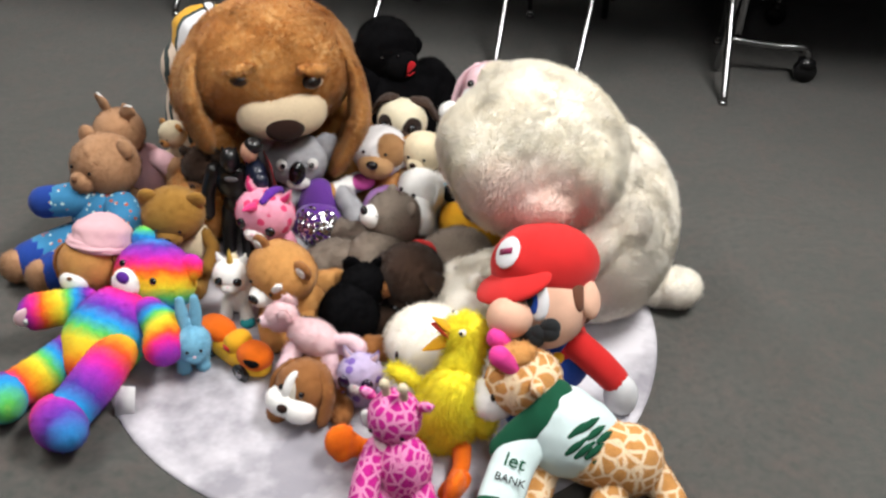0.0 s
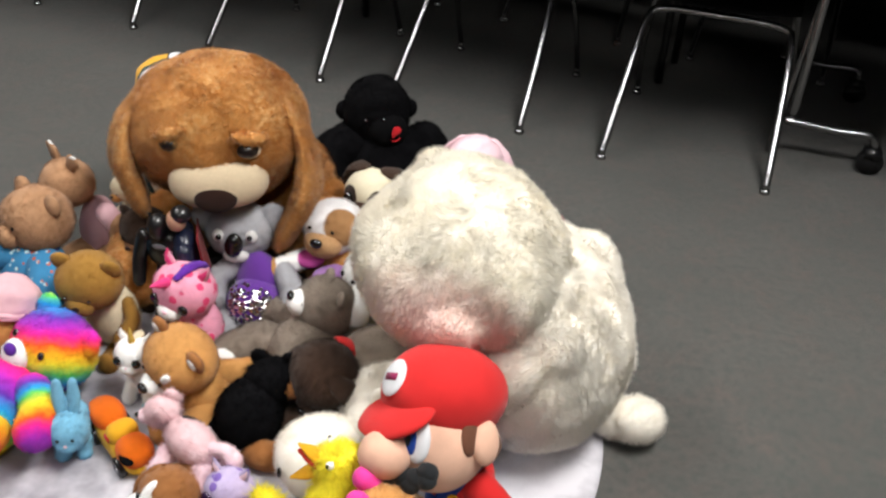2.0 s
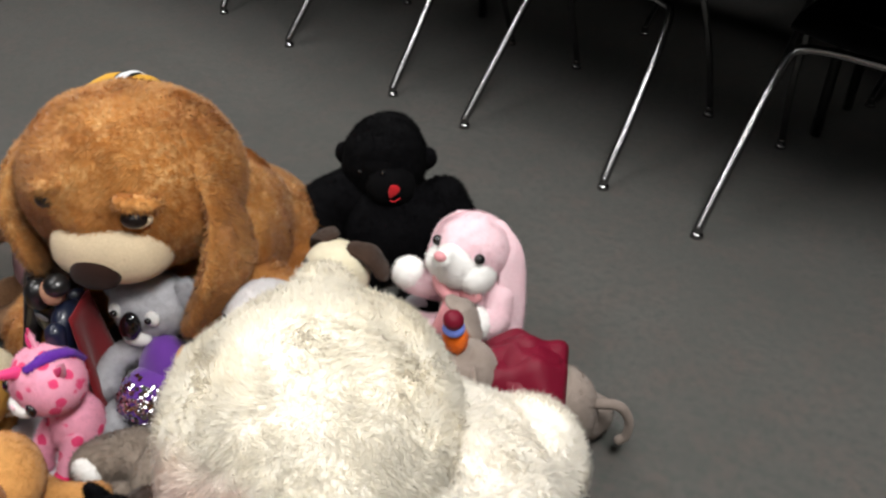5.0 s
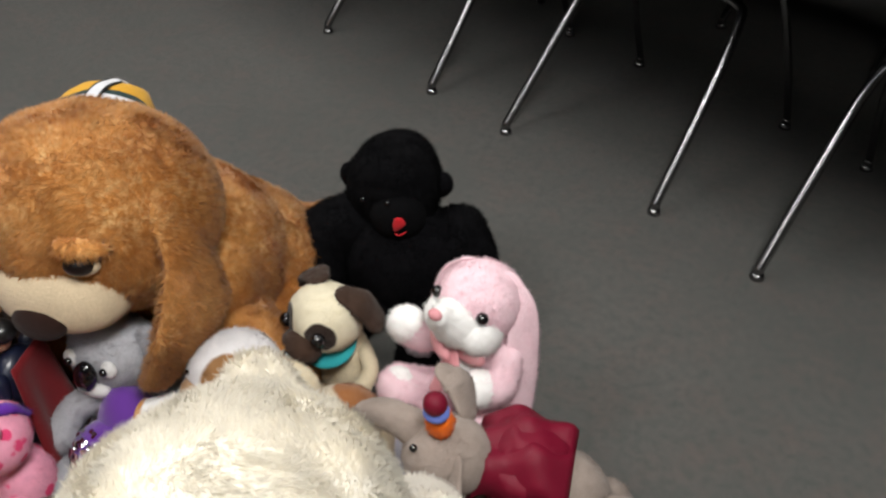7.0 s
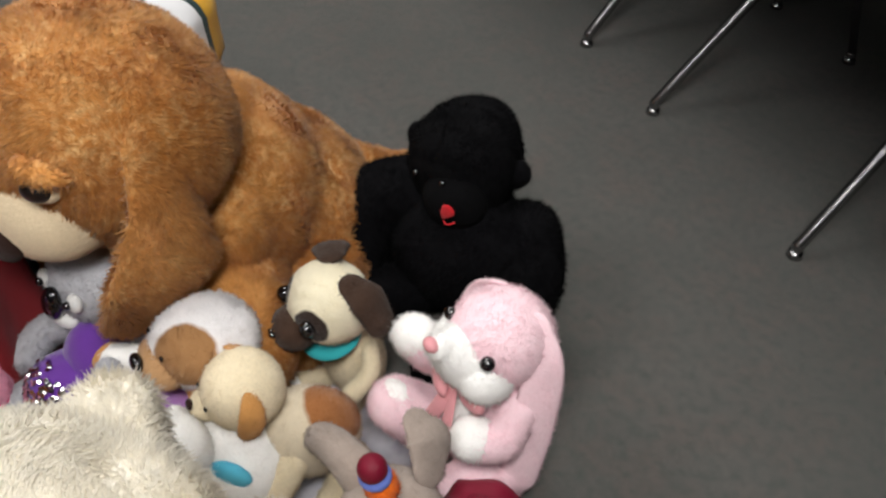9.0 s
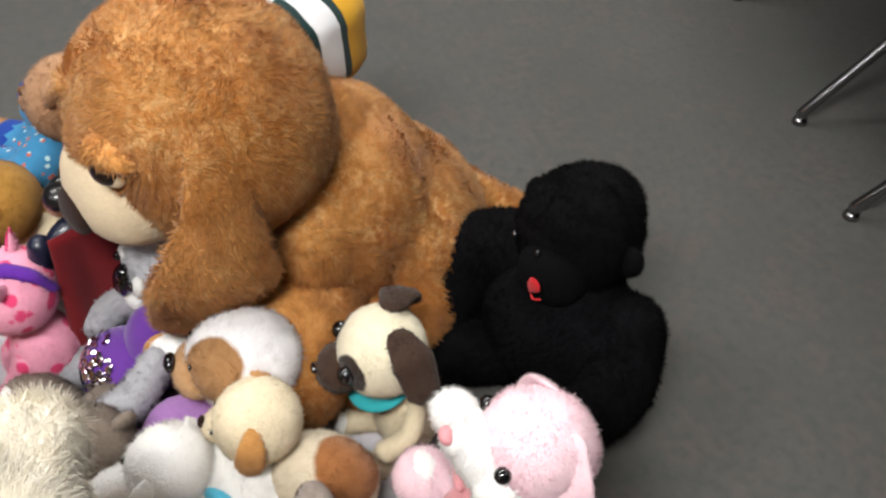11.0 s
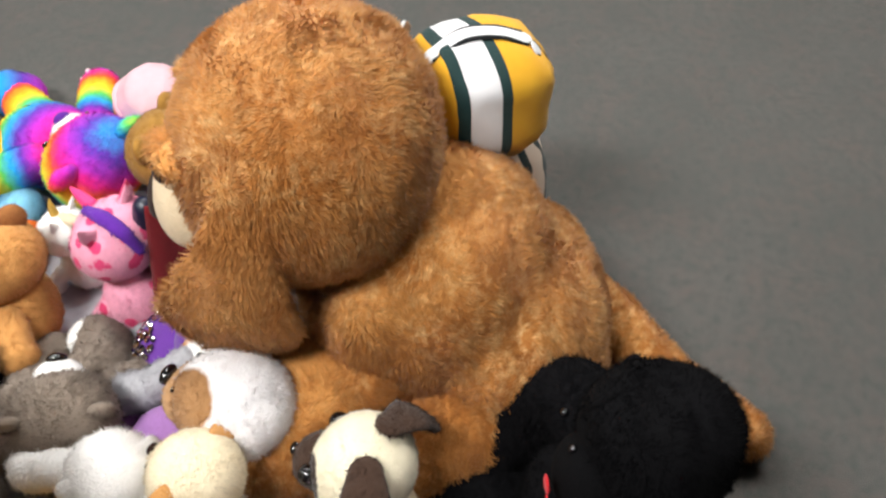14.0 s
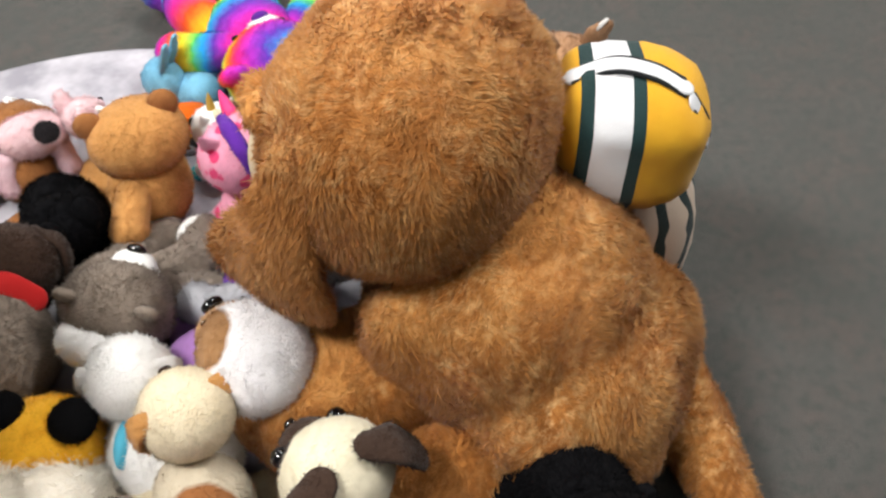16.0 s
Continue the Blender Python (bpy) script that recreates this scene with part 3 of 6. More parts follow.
def head(T, c, r, yaw, pitch, roll, fur, skin, muzzle=None, snout=(0.45, 0.35, 0.34), snout_at=(0, -0.85, -0.3), nose=CHOC, nose_size=0.16, eyes=BLACKBEAD, eye=0.09, eye_at=(0.36, 0.1), ears="round", ear=None, inner=None, lump=0.02, sub=3, ear_size=1.0, nose_up=0.12, split_eye=None):
    R = facing(yaw, pitch, roll)
    put = local(c, r, R)
    s = float(np.mean(r))
    h = part("head", blob(c, r if hasattr(r, "__len__") else (r, r, r), R, lump, sub=sub), fur, T, fur=skin)
    if muzzle:
        m = part("muzzle", blob(put(*snout_at), np.array(snout) * s, R, 0.02), muzzle, h, fur=SHORT if skin else None)
        part("nose", blob(put(snout_at[0], snout_at[1] - snout[1] * 0.93, snout_at[2] + snout[2] * 0.35 + nose_up * 0.3), (nose_size * s, nose_size * s * 0.6, nose_size * s * 0.75), R, 0.02), nose, m)
    if eye:
        for k in (-1, 1):
            x, z = eye_at
            y = -math.sqrt(max(0.05, 1 - x * x - z * z)) * 1.02
            e = part("eye", blob(put(k * x, y, z), (eye * s, eye * s * 0.6, eye * s), R, 0, sub=2), eyes, h)
            if split_eye:
                part("eye_patch", blob(put(k * x, y + 0.02, z), (eye * s * 1.7, eye * s * 0.4, eye * s * 1.8), R, 0.02, sub=2), split_eye, h)
    ear = ear or fur
    for k in (-1, 1):
        q = ear_size
        if ears == "round":
            e = part("ear", blob(put(k * 0.74, 0.05, 0.72), (0.33 * s * q, 0.17 * s * q, 0.33 * s * q), R @ turn(0, k * 35, 0), 0.02), ear, h, fur=skin and SHORT)
            if inner:
                part("inner_ear", blob(put(k * 0.76, -0.08, 0.73), (0.2 * s * q, 0.07 * s * q, 0.2 * s * q), R @ turn(0, k * 35, 0), 0.02), inner, e)
        elif ears == "floppy":
            e = part("ear", tube([put(k * 0.7, 0.05, 0.62), put(k * 1.0, -0.02, 0.35), put(k * 1.06, -0.08, -0.1 * q), put(k * 0.98, -0.12, -0.5 * q)], np.array((0.2, 0.3, 0.34, 0.26)) * s * q, 0.35, R @ np.array((1.0, 0, 0.15))), ear, h, fur=skin and SHORT)
        elif ears == "point":
            e = part("ear", tube([put(k * 0.5, 0.05, 0.72), put(k * 0.66, 0.05, 1.02), put(k * 0.75, 0.05, 1.32)], np.array((0.3, 0.22, 0.06)) * s * q, 0.45, R @ np.array((0, 1.0, 0))), ear, h, fur=skin and SHORT)
            if inner:
                part("inner_ear", tube([put(k * 0.52, -0.06, 0.78), put(k * 0.66, -0.06, 1.0), put(k * 0.73, -0.04, 1.2)], np.array((0.18, 0.13, 0.04)) * s * q, 0.4, R @ np.array((0, 1.0, 0))), inner, e)
        elif ears == "long":
            e = part("ear", tube([put(k * 0.3, 0.1, 0.85), put(k * 0.4, 0.1, 1.5 * q), put(k * 0.45, 0.12, 2.1 * q)], np.array((0.18, 0.27, 0.15)) * s, 0.4, R @ np.array((0, 1.0, 0))), ear, h, fur=skin and SHORT)
    return h, put, R


def limb(T, name, pts, rad, material, fur=SHORT, **kw):
    return part(name, tube(pts, rad), material, T, fur=fur, **kw)


def body(T, c, r, material, rot=None, fur=SHORT, name="body", lump=0.05, sub=3, taper=0.0, **kw):
    return part(name, blob(c, r, rot, lump, sub=sub, taper=taper), material, T, fur=fur, **kw)


def seated(T, c, r, yaw, fur, skin=SHORT, paw=None, torso=None, low=0.0, back=0.25, arms=True, legs=True, wide=0.78):
    """Body, arms and legs of a toy that sits under its head."""
    R = facing(yaw)
    f = R @ np.array((0, -1.0, 0))
    s = R @ np.array((1.0, 0, 0))
    c = np.array(c, float)
    top = c[2] - 0.62 * r
    h = max(0.5 * r, (top - low) / 2 + 0.1 * r)
    mid = np.array((c[0], c[1], low + h)) - f * back * r
    body(T, mid, (wide * r, 0.68 * r, h), torso or fur, R, skin, taper=-0.12)
    for k in (-1, 1):
        if arms:
            sh = mid + s * k * 0.6 * r * wide / 0.78 + np.array((0, 0, h * 0.5))
            limb(T, "arm", [sh, sh + s * k * 0.35 * r + f * 0.3 * r - np.array((0, 0, 0.3 * r)), sh + s * k * 0.35 * r + f * 0.8 * r - np.array((0, 0, min(0.6 * r, sh[2] - low - 0.22 * r)))], np.array((0.2, 0.22, 0.24)) * r, fur, skin)
        if legs:
            hip = mid + s * k * 0.42 * r + f * 0.2 * r
            hip[2] = low + 0.28 * r
            end = hip + f * 1.0 * r + s * k * 0.28 * r
            limb(T, "leg", [hip, hip + f * 0.5 * r + s * k * 0.15 * r, end], np.array((0.3, 0.28, 0.3)) * r, fur, skin)
            part("foot", blob(end + np.array((0, 0, 0.05 * r)) + f * 0.1 * r, (0.27 * r, 0.2 * r, 0.34 * r), R), paw or fur, T, fur=skin)
    return mid


def big_dog():
    T = thing("large_dog_plush", "large golden-brown dog plush lying down, cream muzzle, floppy ears", "stuffed toy", (-0.28, 2.12, 0))
    LONG = (180000, 0.013, 0.0024)
    R = facing(21, 0)
    c, r = (-0.288, 1.996, 0.405), (0.188, 0.16, 0.15)
    put = local(c, r, R)
    skull = melted([blob(c, r, R, 0.02, 3, sub=4, boxy=0.06), blob((-0.262, 1.87, 0.4), (0.05, 0.045, 0.045), R, 0.02), blob((-0.322, 1.878, 0.45), (0.045, 0.036, 0.034), R, 0.02), blob((-0.19, 1.92, 0.445), (0.045, 0.036, 0.034), R, 0.02)], 0.008, 4)
    h = part("head", skull, GOLD, T, fur=LONG, lay=0.55, clump=0.8)
    m = part("muzzle", blob((-0.243, 1.882, 0.343), (0.102, 0.072, 0.06), R @ turn(-10, 0, 0), 0.01, sub=4, boxy=0.15), CREAM, h, "smooth cream muzzle")
    part("nose", blob((-0.223, 1.816, 0.332), (0.043, 0.015, 0.028), R @ turn(-14, 0, 0), 0.02), CHOC, m, "dark brown nose")
    for k, p in ((-1, (-0.32, 1.838, 0.432)), (1, (-0.17, 1.872, 0.424))):
        p = np.array(p)
        e = part("eye", blob(p, (0.0225, 0.017, 0.0165), R @ turn(-8, 0, 20 * k), 0), EYEBROWN, h)
        part("eye_rim", blob(p + (0.003, 0.004, -0.004), (0.0225, 0.0125, 0.0148), R @ turn(-8, 0, 20 * k), 0), CREAM, e)
        part("brow", blob(p + (0.0, 0.01, 0.0245), (0.038, 0.022, 0.012), R @ turn(0, 14 * k, 20 * k), 0.03), GOLD, h, fur=LONG, clump=0.8)
    # ears hang beside the cheeks
    far = [(-0.415, 1.955, 0.495), (-0.455, 1.91, 0.43), (-0.456, 1.878, 0.36), (-0.43, 1.862, 0.3)]
    part("ear", tube(far, [0.036, 0.06, 0.076, 0.058], 0.3, R @ np.array((1, 0.25, 0.1)), n=18), GOLD_EAR, h, fur=LONG, clump=0.7, lay=0.9)
    near = [(-0.118, 1.985, 0.46), (-0.09, 1.985, 0.395), (-0.082, 1.968, 0.3), (-0.112, 1.945, 0.225)]
    part("ear", tube(near, [0.026, 0.046, 0.084, 0.07], 0.28, R @ np.array((1, -0.15, 0.25)), n=18), GOLD_EAR, h, fur=LONG, clump=0.7, lay=0.9)
    trunk = melted([blob((-0.3, 2.14, 0.2), (0.175, 0.175, 0.18), turn(-12, 0, 0), 0.04, sub=4), blob((-0.295, 2.26, 0.135), (0.17, 0.13, 0.135), None, 0.04, sub=4), blob((-0.17, 2.1, 0.2), (0.06, 0.07, 0.11), turn(0, 15, 0), 0.04), blob((-0.215, 2.25, 0.115), (0.09, 0.085, 0.1), None, 0.04), blob((-0.4, 2.26, 0.12), (0.1, 0.1, 0.11), None, 0.04), blob((-0.29, 2.05, 0.3), (0.11, 0.1, 0.1), None, 0.03)], 0.009, 5)
    part("body", trunk, GOLD, T, fur=LONG, clump=0.8)
    part("front_leg", tube([(-0.2, 2.1, 0.15), (-0.11, 2.06, 0.13), (-0.06, 2.03, 0.12)], [0.085, 0.088, 0.09], n=16), GOLD, T, fur=LONG, clump=0.7)
    part("paw", blob((-0.02, 2.0, 0.115), (0.05, 0.075, 0.085), turn(0, 0, 30), 0.03), GOLD_EAR, T, fur=SHORT)
    part("front_leg", tube([(-0.4, 2.05, 0.14), (-0.46, 1.95, 0.1), (-0.45, 1.86, 0.08)], [0.085, 0.08, 0.078], n=16), GOLD, T, fur=LONG, clump=0.7)
    part("hind_leg", tube([(-0.26, 2.3, 0.11), (-0.17, 2.25, 0.09), (-0.1, 2.19, 0.075), (-0.07, 2.15, 0.065)], [0.1, 0.08, 0.07, 0.06], n=16), GOLD, T, fur=LONG, clump=0.7)
    part("hind_leg", tube([(-0.38, 2.3, 0.1), (-0.365, 2.39, 0.085), (-0.32, 2.49, 0.05), (-0.262, 2.6, 0.036)], [0.075, 0.05, 0.034, 0.032], n=16), GOLD, T, fur=LONG, clump=0.7)


big_dog()


def white_bear():
    T = thing("large_white_bear_plush", "large ivory-white bear plush sitting slumped over the pile", "stuffed toy", (0.48, 1.77, 0))
    LONG = (160000, 0.015, 0.0026)
    R = facing(-34, 5)
    c = (0.316, 1.66, 0.398)
    base = np.array(T["base"])
    blushed = patched("ivory_plush_with_blush", (0.95, 0.9, 0.79), [((0.93, 0.74, 0.68), tuple(np.array((0.29, 1.475, 0.37)) - base), 0.075, (0.6, 1, 1))], 0.6, 0.42)
    skull = melted([blob(c, (0.19, 0.18, 0.168), turn(0, 0, -10), 0.05, 4, sub=4), blob((0.24, 1.54, 0.385), (0.07, 0.055, 0.065), R, 0.05), blob((0.3, 1.535, 0.36), (0.09, 0.06, 0.07), R, 0.05), blob((0.24, 1.8, 0.475), (0.05, 0.04, 0.045), R, 0.06)], 0.008, 4)
    h = part("head", ruffled(*skull, 0.0012, 60, 5), blushed, T, fur=LONG, clump=0.85, lay=0.25)
    put = local(c, 0.178, R)
    for k in (-1, 1):
        part("ear", blob(put(k * 0.8, 0.15, -0.35), (0.045, 0.028, 0.045), R @ turn(0, 35 * k, 0), 0.03), IVORY, h, fur=LONG, clump=0.9)
    trunk = melted([blob((0.452, 1.71, 0.215), (0.18, 0.198, 0.22), None, 0.035, sub=4, taper=-0.04), blob((0.48, 1.58, 0.3), (0.07, 0.06, 0.08), None, 0.05), blob((0.44, 1.61, 0.3), (0.1, 0.09, 0.13), None, 0.04), blob((0.5, 1.8, 0.12), (0.15, 0.12, 0.12), None, 0.05), blob((0.515, 1.85, 0.24), (0.088, 0.085, 0.125), None, 0.06)], 0.009, 4)
    part("body", ruffled(*trunk, 0.0012, 55, 6), IVORY, T, fur=LONG, clump=0.85, lay=0.25)
    part("arm", tube([(0.47, 1.63, 0.36), (0.44, 1.57, 0.27), (0.36, 1.55, 0.2), (0.28, 1.55, 0.15)], [0.065, 0.07, 0.065, 0.06], n=16), IVORY, T, fur=LONG, clump=0.85, lay=0.25)
    part("arm", tube([(0.42, 1.85, 0.28), (0.35, 1.9, 0.2), (0.28, 1.88, 0.13)], [0.06, 0.06, 0.055], n=16), IVORY, T, fur=LONG, clump=0.85, lay=0.25)
    part("leg", tube([(0.42, 1.68, 0.095), (0.3, 1.62, 0.09), (0.2, 1.58, 0.085)], [0.095, 0.09, 0.085], n=16), IVORY, T, fur=LONG, clump=0.85, lay=0.25)
    part("leg", tube([(0.42, 1.9, 0.095), (0.3, 1.9, 0.09), (0.24, 1.9, 0.085)], [0.095, 0.085, 0.08], n=16), IVORY, T, fur=LONG, clump=0.85, lay=0.25)
    part("tail", joined(blob((0.668, 1.7, 0.055), (0.05, 0.045, 0.043), None, 0.04), blob((0.63, 1.71, 0.045), (0.045, 0.04, 0.04), None, 0.04)), IVORY, T, fur=LONG, clump=0.85, lay=0.25)


white_bear()


def gorilla():
    T = thing("gorilla_plush", "black gorilla plush sitting upright with a red mouth", "stuffed toy", (-0.02, 2.42, 0))
    FUR = (100000, 0.011, 0.002)
    c = (-0.066, 2.458, 0.258)
    R = facing(22, 0)
    put = local(c, (0.085, 0.09, 0.1), R)
    h = part("head", melted([blob(c, (0.09, 0.085, 0.092), R, 0.05), blob(put(0, 0.12, 0.35), (0.075, 0.075, 0.06), R, 0.05), blob(put(0, -0.4, 0.4), (0.065, 0.045, 0.04), R, 0.05), blob(put(0.5, -0.3, -0.5), (0.04, 0.04, 0.04), R, 0.04), blob(put(-0.5, -0.3, -0.5), (0.04, 0.04, 0.04), R, 0.04)], 0.006, 5), BLACKFUR, T, fur=FUR)
    f = part("face", joined(blob((-0.02, 2.398, 0.242), (0.052, 0.042, 0.046), R, 0.01), blob(put(0, -0.62, 0.22), (0.05, 0.03, 0.03), R, 0.01)), BLACKFACE, h, "smooth black face")
    part("mouth", joined(tube([(0.006, 2.3535, 0.246), (0.01, 2.353, 0.256), (0.015, 2.3545, 0.266)], [0.003, 0.008, 0.011], 0.2, (0.45, -0.85, 0.25)), tube([(0.002, 2.358, 0.234), (0.012, 2.357, 0.235), (0.022, 2.362, 0.243)], 0.0012)), cloth("scarlet_felt", (0.6, 0.012, 0.02)), f, "red felt mouth")
    for k in (-1, 1):
        part("eye", blob(np.array((-0.045, 2.366, 0.281)) + np.array((0.021, 0.008, 0)) * k, 0.005, None, 0, sub=2), BLACKBEAD, f)
        part("ear", blob(put(k * 1.02, 0.0, 0.1), (0.02, 0.014, 0.026), R, 0.02), BLACKFUR, h, fur=SHORT)
    part("body", melted([blob((-0.03, 2.43, 0.12), (0.128, 0.1, 0.122), facing(25), 0.04, taper=-0.1), blob((-0.125, 2.42, 0.165), (0.062, 0.06, 0.062), None, 0.05), blob((0.06, 2.47, 0.165), (0.062, 0.06, 0.062), None, 0.05)], 0.008, 5), BLACKFUR, T, fur=FUR)
    part("arm", tube([(-0.12, 2.405, 0.185), (-0.16, 2.345, 0.16), (-0.125, 2.275, 0.07)], [0.06, 0.058, 0.048]), BLACKFUR, T, fur=FUR)
    part("arm", tube([(0.06, 2.48, 0.185), (0.105, 2.45, 0.13), (0.11, 2.39, 0.055)], [0.05, 0.052, 0.045]), BLACKFUR, T, fur=FUR)
    part("leg", tube([(-0.05, 2.38, 0.055), (-0.07, 2.29, 0.05), (-0.06, 2.24, 0.05)], [0.055, 0.05, 0.05]), BLACKFUR, T, fur=FUR)
    part("leg", tube([(0.07, 2.4, 0.055), (0.1, 2.33, 0.05), (0.11, 2.28, 0.05)], [0.055, 0.05, 0.05]), BLACKFUR, T, fur=FUR)
    part("foot", blob((0.115, 2.262, 0.06), (0.03, 0.018, 0.045), facing(15), 0.02), GREYFUR, T)


gorilla()


def rabbit():
    T = thing("pink_rabbit_plush", "pale pink and white rabbit plush with a pink ribbon", "stuffed toy", (0.24, 2.26, 0))
    c = (0.232, 2.27, 0.255)
    R = facing(-10, -21)
    put = local(c, 0.07, R)
    h = part("head", blob(c, (0.068, 0.07, 0.066), R, 0.02), PINKFUR, T, fur=TUFT)
    part("face", joined(tube([put(0, -0.2, -0.38), put(0, -0.8, -0.28), put(0, -1.35, -0.08)], [0.052, 0.046, 0.018]), blob(put(0.5, -0.45, -0.5), (0.034, 0.038, 0.034), R, 0.03), blob(put(-0.5, -0.45, -0.5), (0.034, 0.038, 0.034), R, 0.03)), WHITEFUR, h, "white snout and cheeks", fur=TUFT)
    part("nose", blob(put(0, -1.58, 0.0), (0.012, 0.009, 0.009), R), PINKSATIN, h)
    for k in (-1, 1):
        part("eye", blob(put(k * 0.66, -0.78, 0.06), 0.0102, None, 0, sub=2), BLACKBEAD, h)
    for pts in ([(0.27, 2.29, 0.295), (0.302, 2.28, 0.25), (0.316, 2.258, 0.16), (0.324, 2.238, 0.07)], [(0.19, 2.3, 0.295), (0.158, 2.305, 0.25), (0.142, 2.3, 0.16), (0.14, 2.29, 0.09)]):
        part("ear", tube(pts, [0.018, 0.026, 0.03, 0.027], 0.28, (0.75, -0.6, 0.2)), PINKFUR, h, "long drooping pink ear", fur=SHORT)
    body(T, (0.245, 2.27, 0.115), (0.068, 0.06, 0.115), PINKFUR, facing(-22), TUFT)
    part("chest", blob((0.232, 2.225, 0.13), (0.045, 0.035, 0.06), facing(-22)), WHITEFUR, T, fur=TUFT)
    part("ribbon", joined(blob((0.205, 2.195, 0.205), (0.03, 0.012, 0.016), turn(0, 20, -30)), blob((0.255, 2.205, 0.2), (0.03, 0.012, 0.016), turn(0, -15, -10)), tube([(0.228, 2.192, 0.2), (0.222, 2.178, 0.17), (0.212, 2.168, 0.13)], 0.011, 0.25, (0, 1, 0)), tube([(0.232, 2.192, 0.2), (0.245, 2.175, 0.165), (0.25, 2.165, 0.14)], 0.01, 0.25, (0, 1, 0))), PINKSATIN, T, "shiny pink ribbon bow")
    for k, pts in ((0, [(0.19, 2.25, 0.18), (0.152, 2.22, 0.18), (0.13, 2.21, 0.2)]), (1, [(0.295, 2.25, 0.18), (0.302, 2.215, 0.15), (0.28, 2.19, 0.155)])):
        part("arm", tube(pts, [0.026, 0.028, 0.028]), PINKFUR, T, fur=TUFT)
        part("paw", blob(pts[2], 0.031, None, 0.03), WHITEFUR, T, fur=TUFT)
    for pts in ([(0.2, 2.23, 0.055), (0.165, 2.195, 0.07), (0.145, 2.165, 0.1)], [(0.29, 2.23, 0.05), (0.29, 2.16, 0.05), (0.28, 2.11, 0.08)]):
        part("leg", tube(pts, [0.045, 0.045, 0.04]), PINKFUR, T, fur=TUFT)
        part("foot", blob(pts[2], (0.035, 0.028, 0.042), None, 0.03), WHITEFUR, T, fur=TUFT)


rabbit()


def elephant():
    T = thing("elephant_plush", "grey elephant plush lying face up in a burgundy satin shirt", "stuffed toy", (0.43, 2.09, 0))
    part("body", blob((0.468, 2.115, 0.1), (0.072, 0.06, 0.088), turn(0, 0, 20), 0.02), ELEPHANT, T, fur=SHORT)
    shirt = joined(blob((0.415, 2.098, 0.125), (0.064, 0.072, 0.1), turn(0, 0, 20), 0.1, 7, sub=4, boxy=0.2), sheet(lambda u, v: np.array((0.412, 2.1, 0.0)) + turn(0, 0, 20) @ np.array(((u - 0.5) * 0.14, -0.075 + 0.15 * v, 0.222 + 0.008 * math.sin(11 * u + 4 * v) + 0.006 * math.sin(17 * v - 5 * u) - 0.05 * (2 * v - 1) ** 4 - 0.03 * (2 * u - 1) ** 4)), 18, 14, 0.002))
    part("shirt", shirt, SATIN, T, "crinkled burgundy satin shirt")
    h = part("head", blob((0.325, 2.03, 0.19), (0.065, 0.06, 0.06), turn(0, 0, 20), 0.02), ELEPHANT, T, fur=SHORT)
    part("ear", tube([(0.35, 2.0, 0.21), (0.36, 1.97, 0.17), (0.37, 1.965, 0.11)], [0.03, 0.045, 0.03], 0.25, (0.4, 1, 0)), ELEPHANT, h, fur=SHORT)
    part("ear", tube([(0.32, 2.085, 0.24), (0.3, 2.1, 0.255), (0.28, 2.1, 0.265)], [0.025, 0.035, 0.02], 0.3, (1, 0.2, 0.6)), ELEPHANT, h, fur=SHORT)
    part("trunk", tube([(0.29, 2.03, 0.21), (0.25, 2.02, 0.23), (0.215, 2.02, 0.22), (0.19, 2.02, 0.2)], [0.03, 0.024, 0.022, 0.02]), ELEPHANT, h, fur=SHORT)
    part("eye", blob((0.3, 1.985, 0.235), 0.006, None, 0, sub=2), BLACKBEAD, h)
    part("tail", tube([(0.53, 2.125, 0.13), (0.568, 2.14, 0.13), (0.588, 2.147, 0.1), (0.588, 2.148, 0.062), (0.578, 2.145, 0.048)], [0.009, 0.009, 0.008, 0.008, 0.009]), ELEPHANT, T)
    for p in ([(0.37, 2.14, 0.1), (0.34, 2.17, 0.06), (0.32, 2.19, 0.04)], [(0.49, 2.14, 0.07), (0.51, 2.17, 0.045), (0.515, 2.19, 0.04)], [(0.37, 2.03, 0.09), (0.33, 1.99, 0.05), (0.31, 1.98, 0.04)]):
        part("leg", tube(p, [0.04, 0.038, 0.036]), ELEPHANT, T, fur=SHORT)
    b = thing("small_bird_toy", "tiny orange bird toy with a dark red cap and blue collar", "toy", (0.322, 2.008, 0.24))
    part("body", blob((0.322, 2.018, 0.27), (0.02, 0.018, 0.026), None, 0.02), ORANGE, b, fur=SHORT)
    part("collar", blob((0.322, 2.01, 0.298), (0.0185, 0.0185, 0.012), None, 0.02), cloth("periwinkle_knit", (0.14, 0.2, 0.6)), b)
    part("cap", blob((0.323, 2.006, 0.318), (0.0165, 0.0165, 0.0165), None, 0.02), SATIN, b)


elephant()


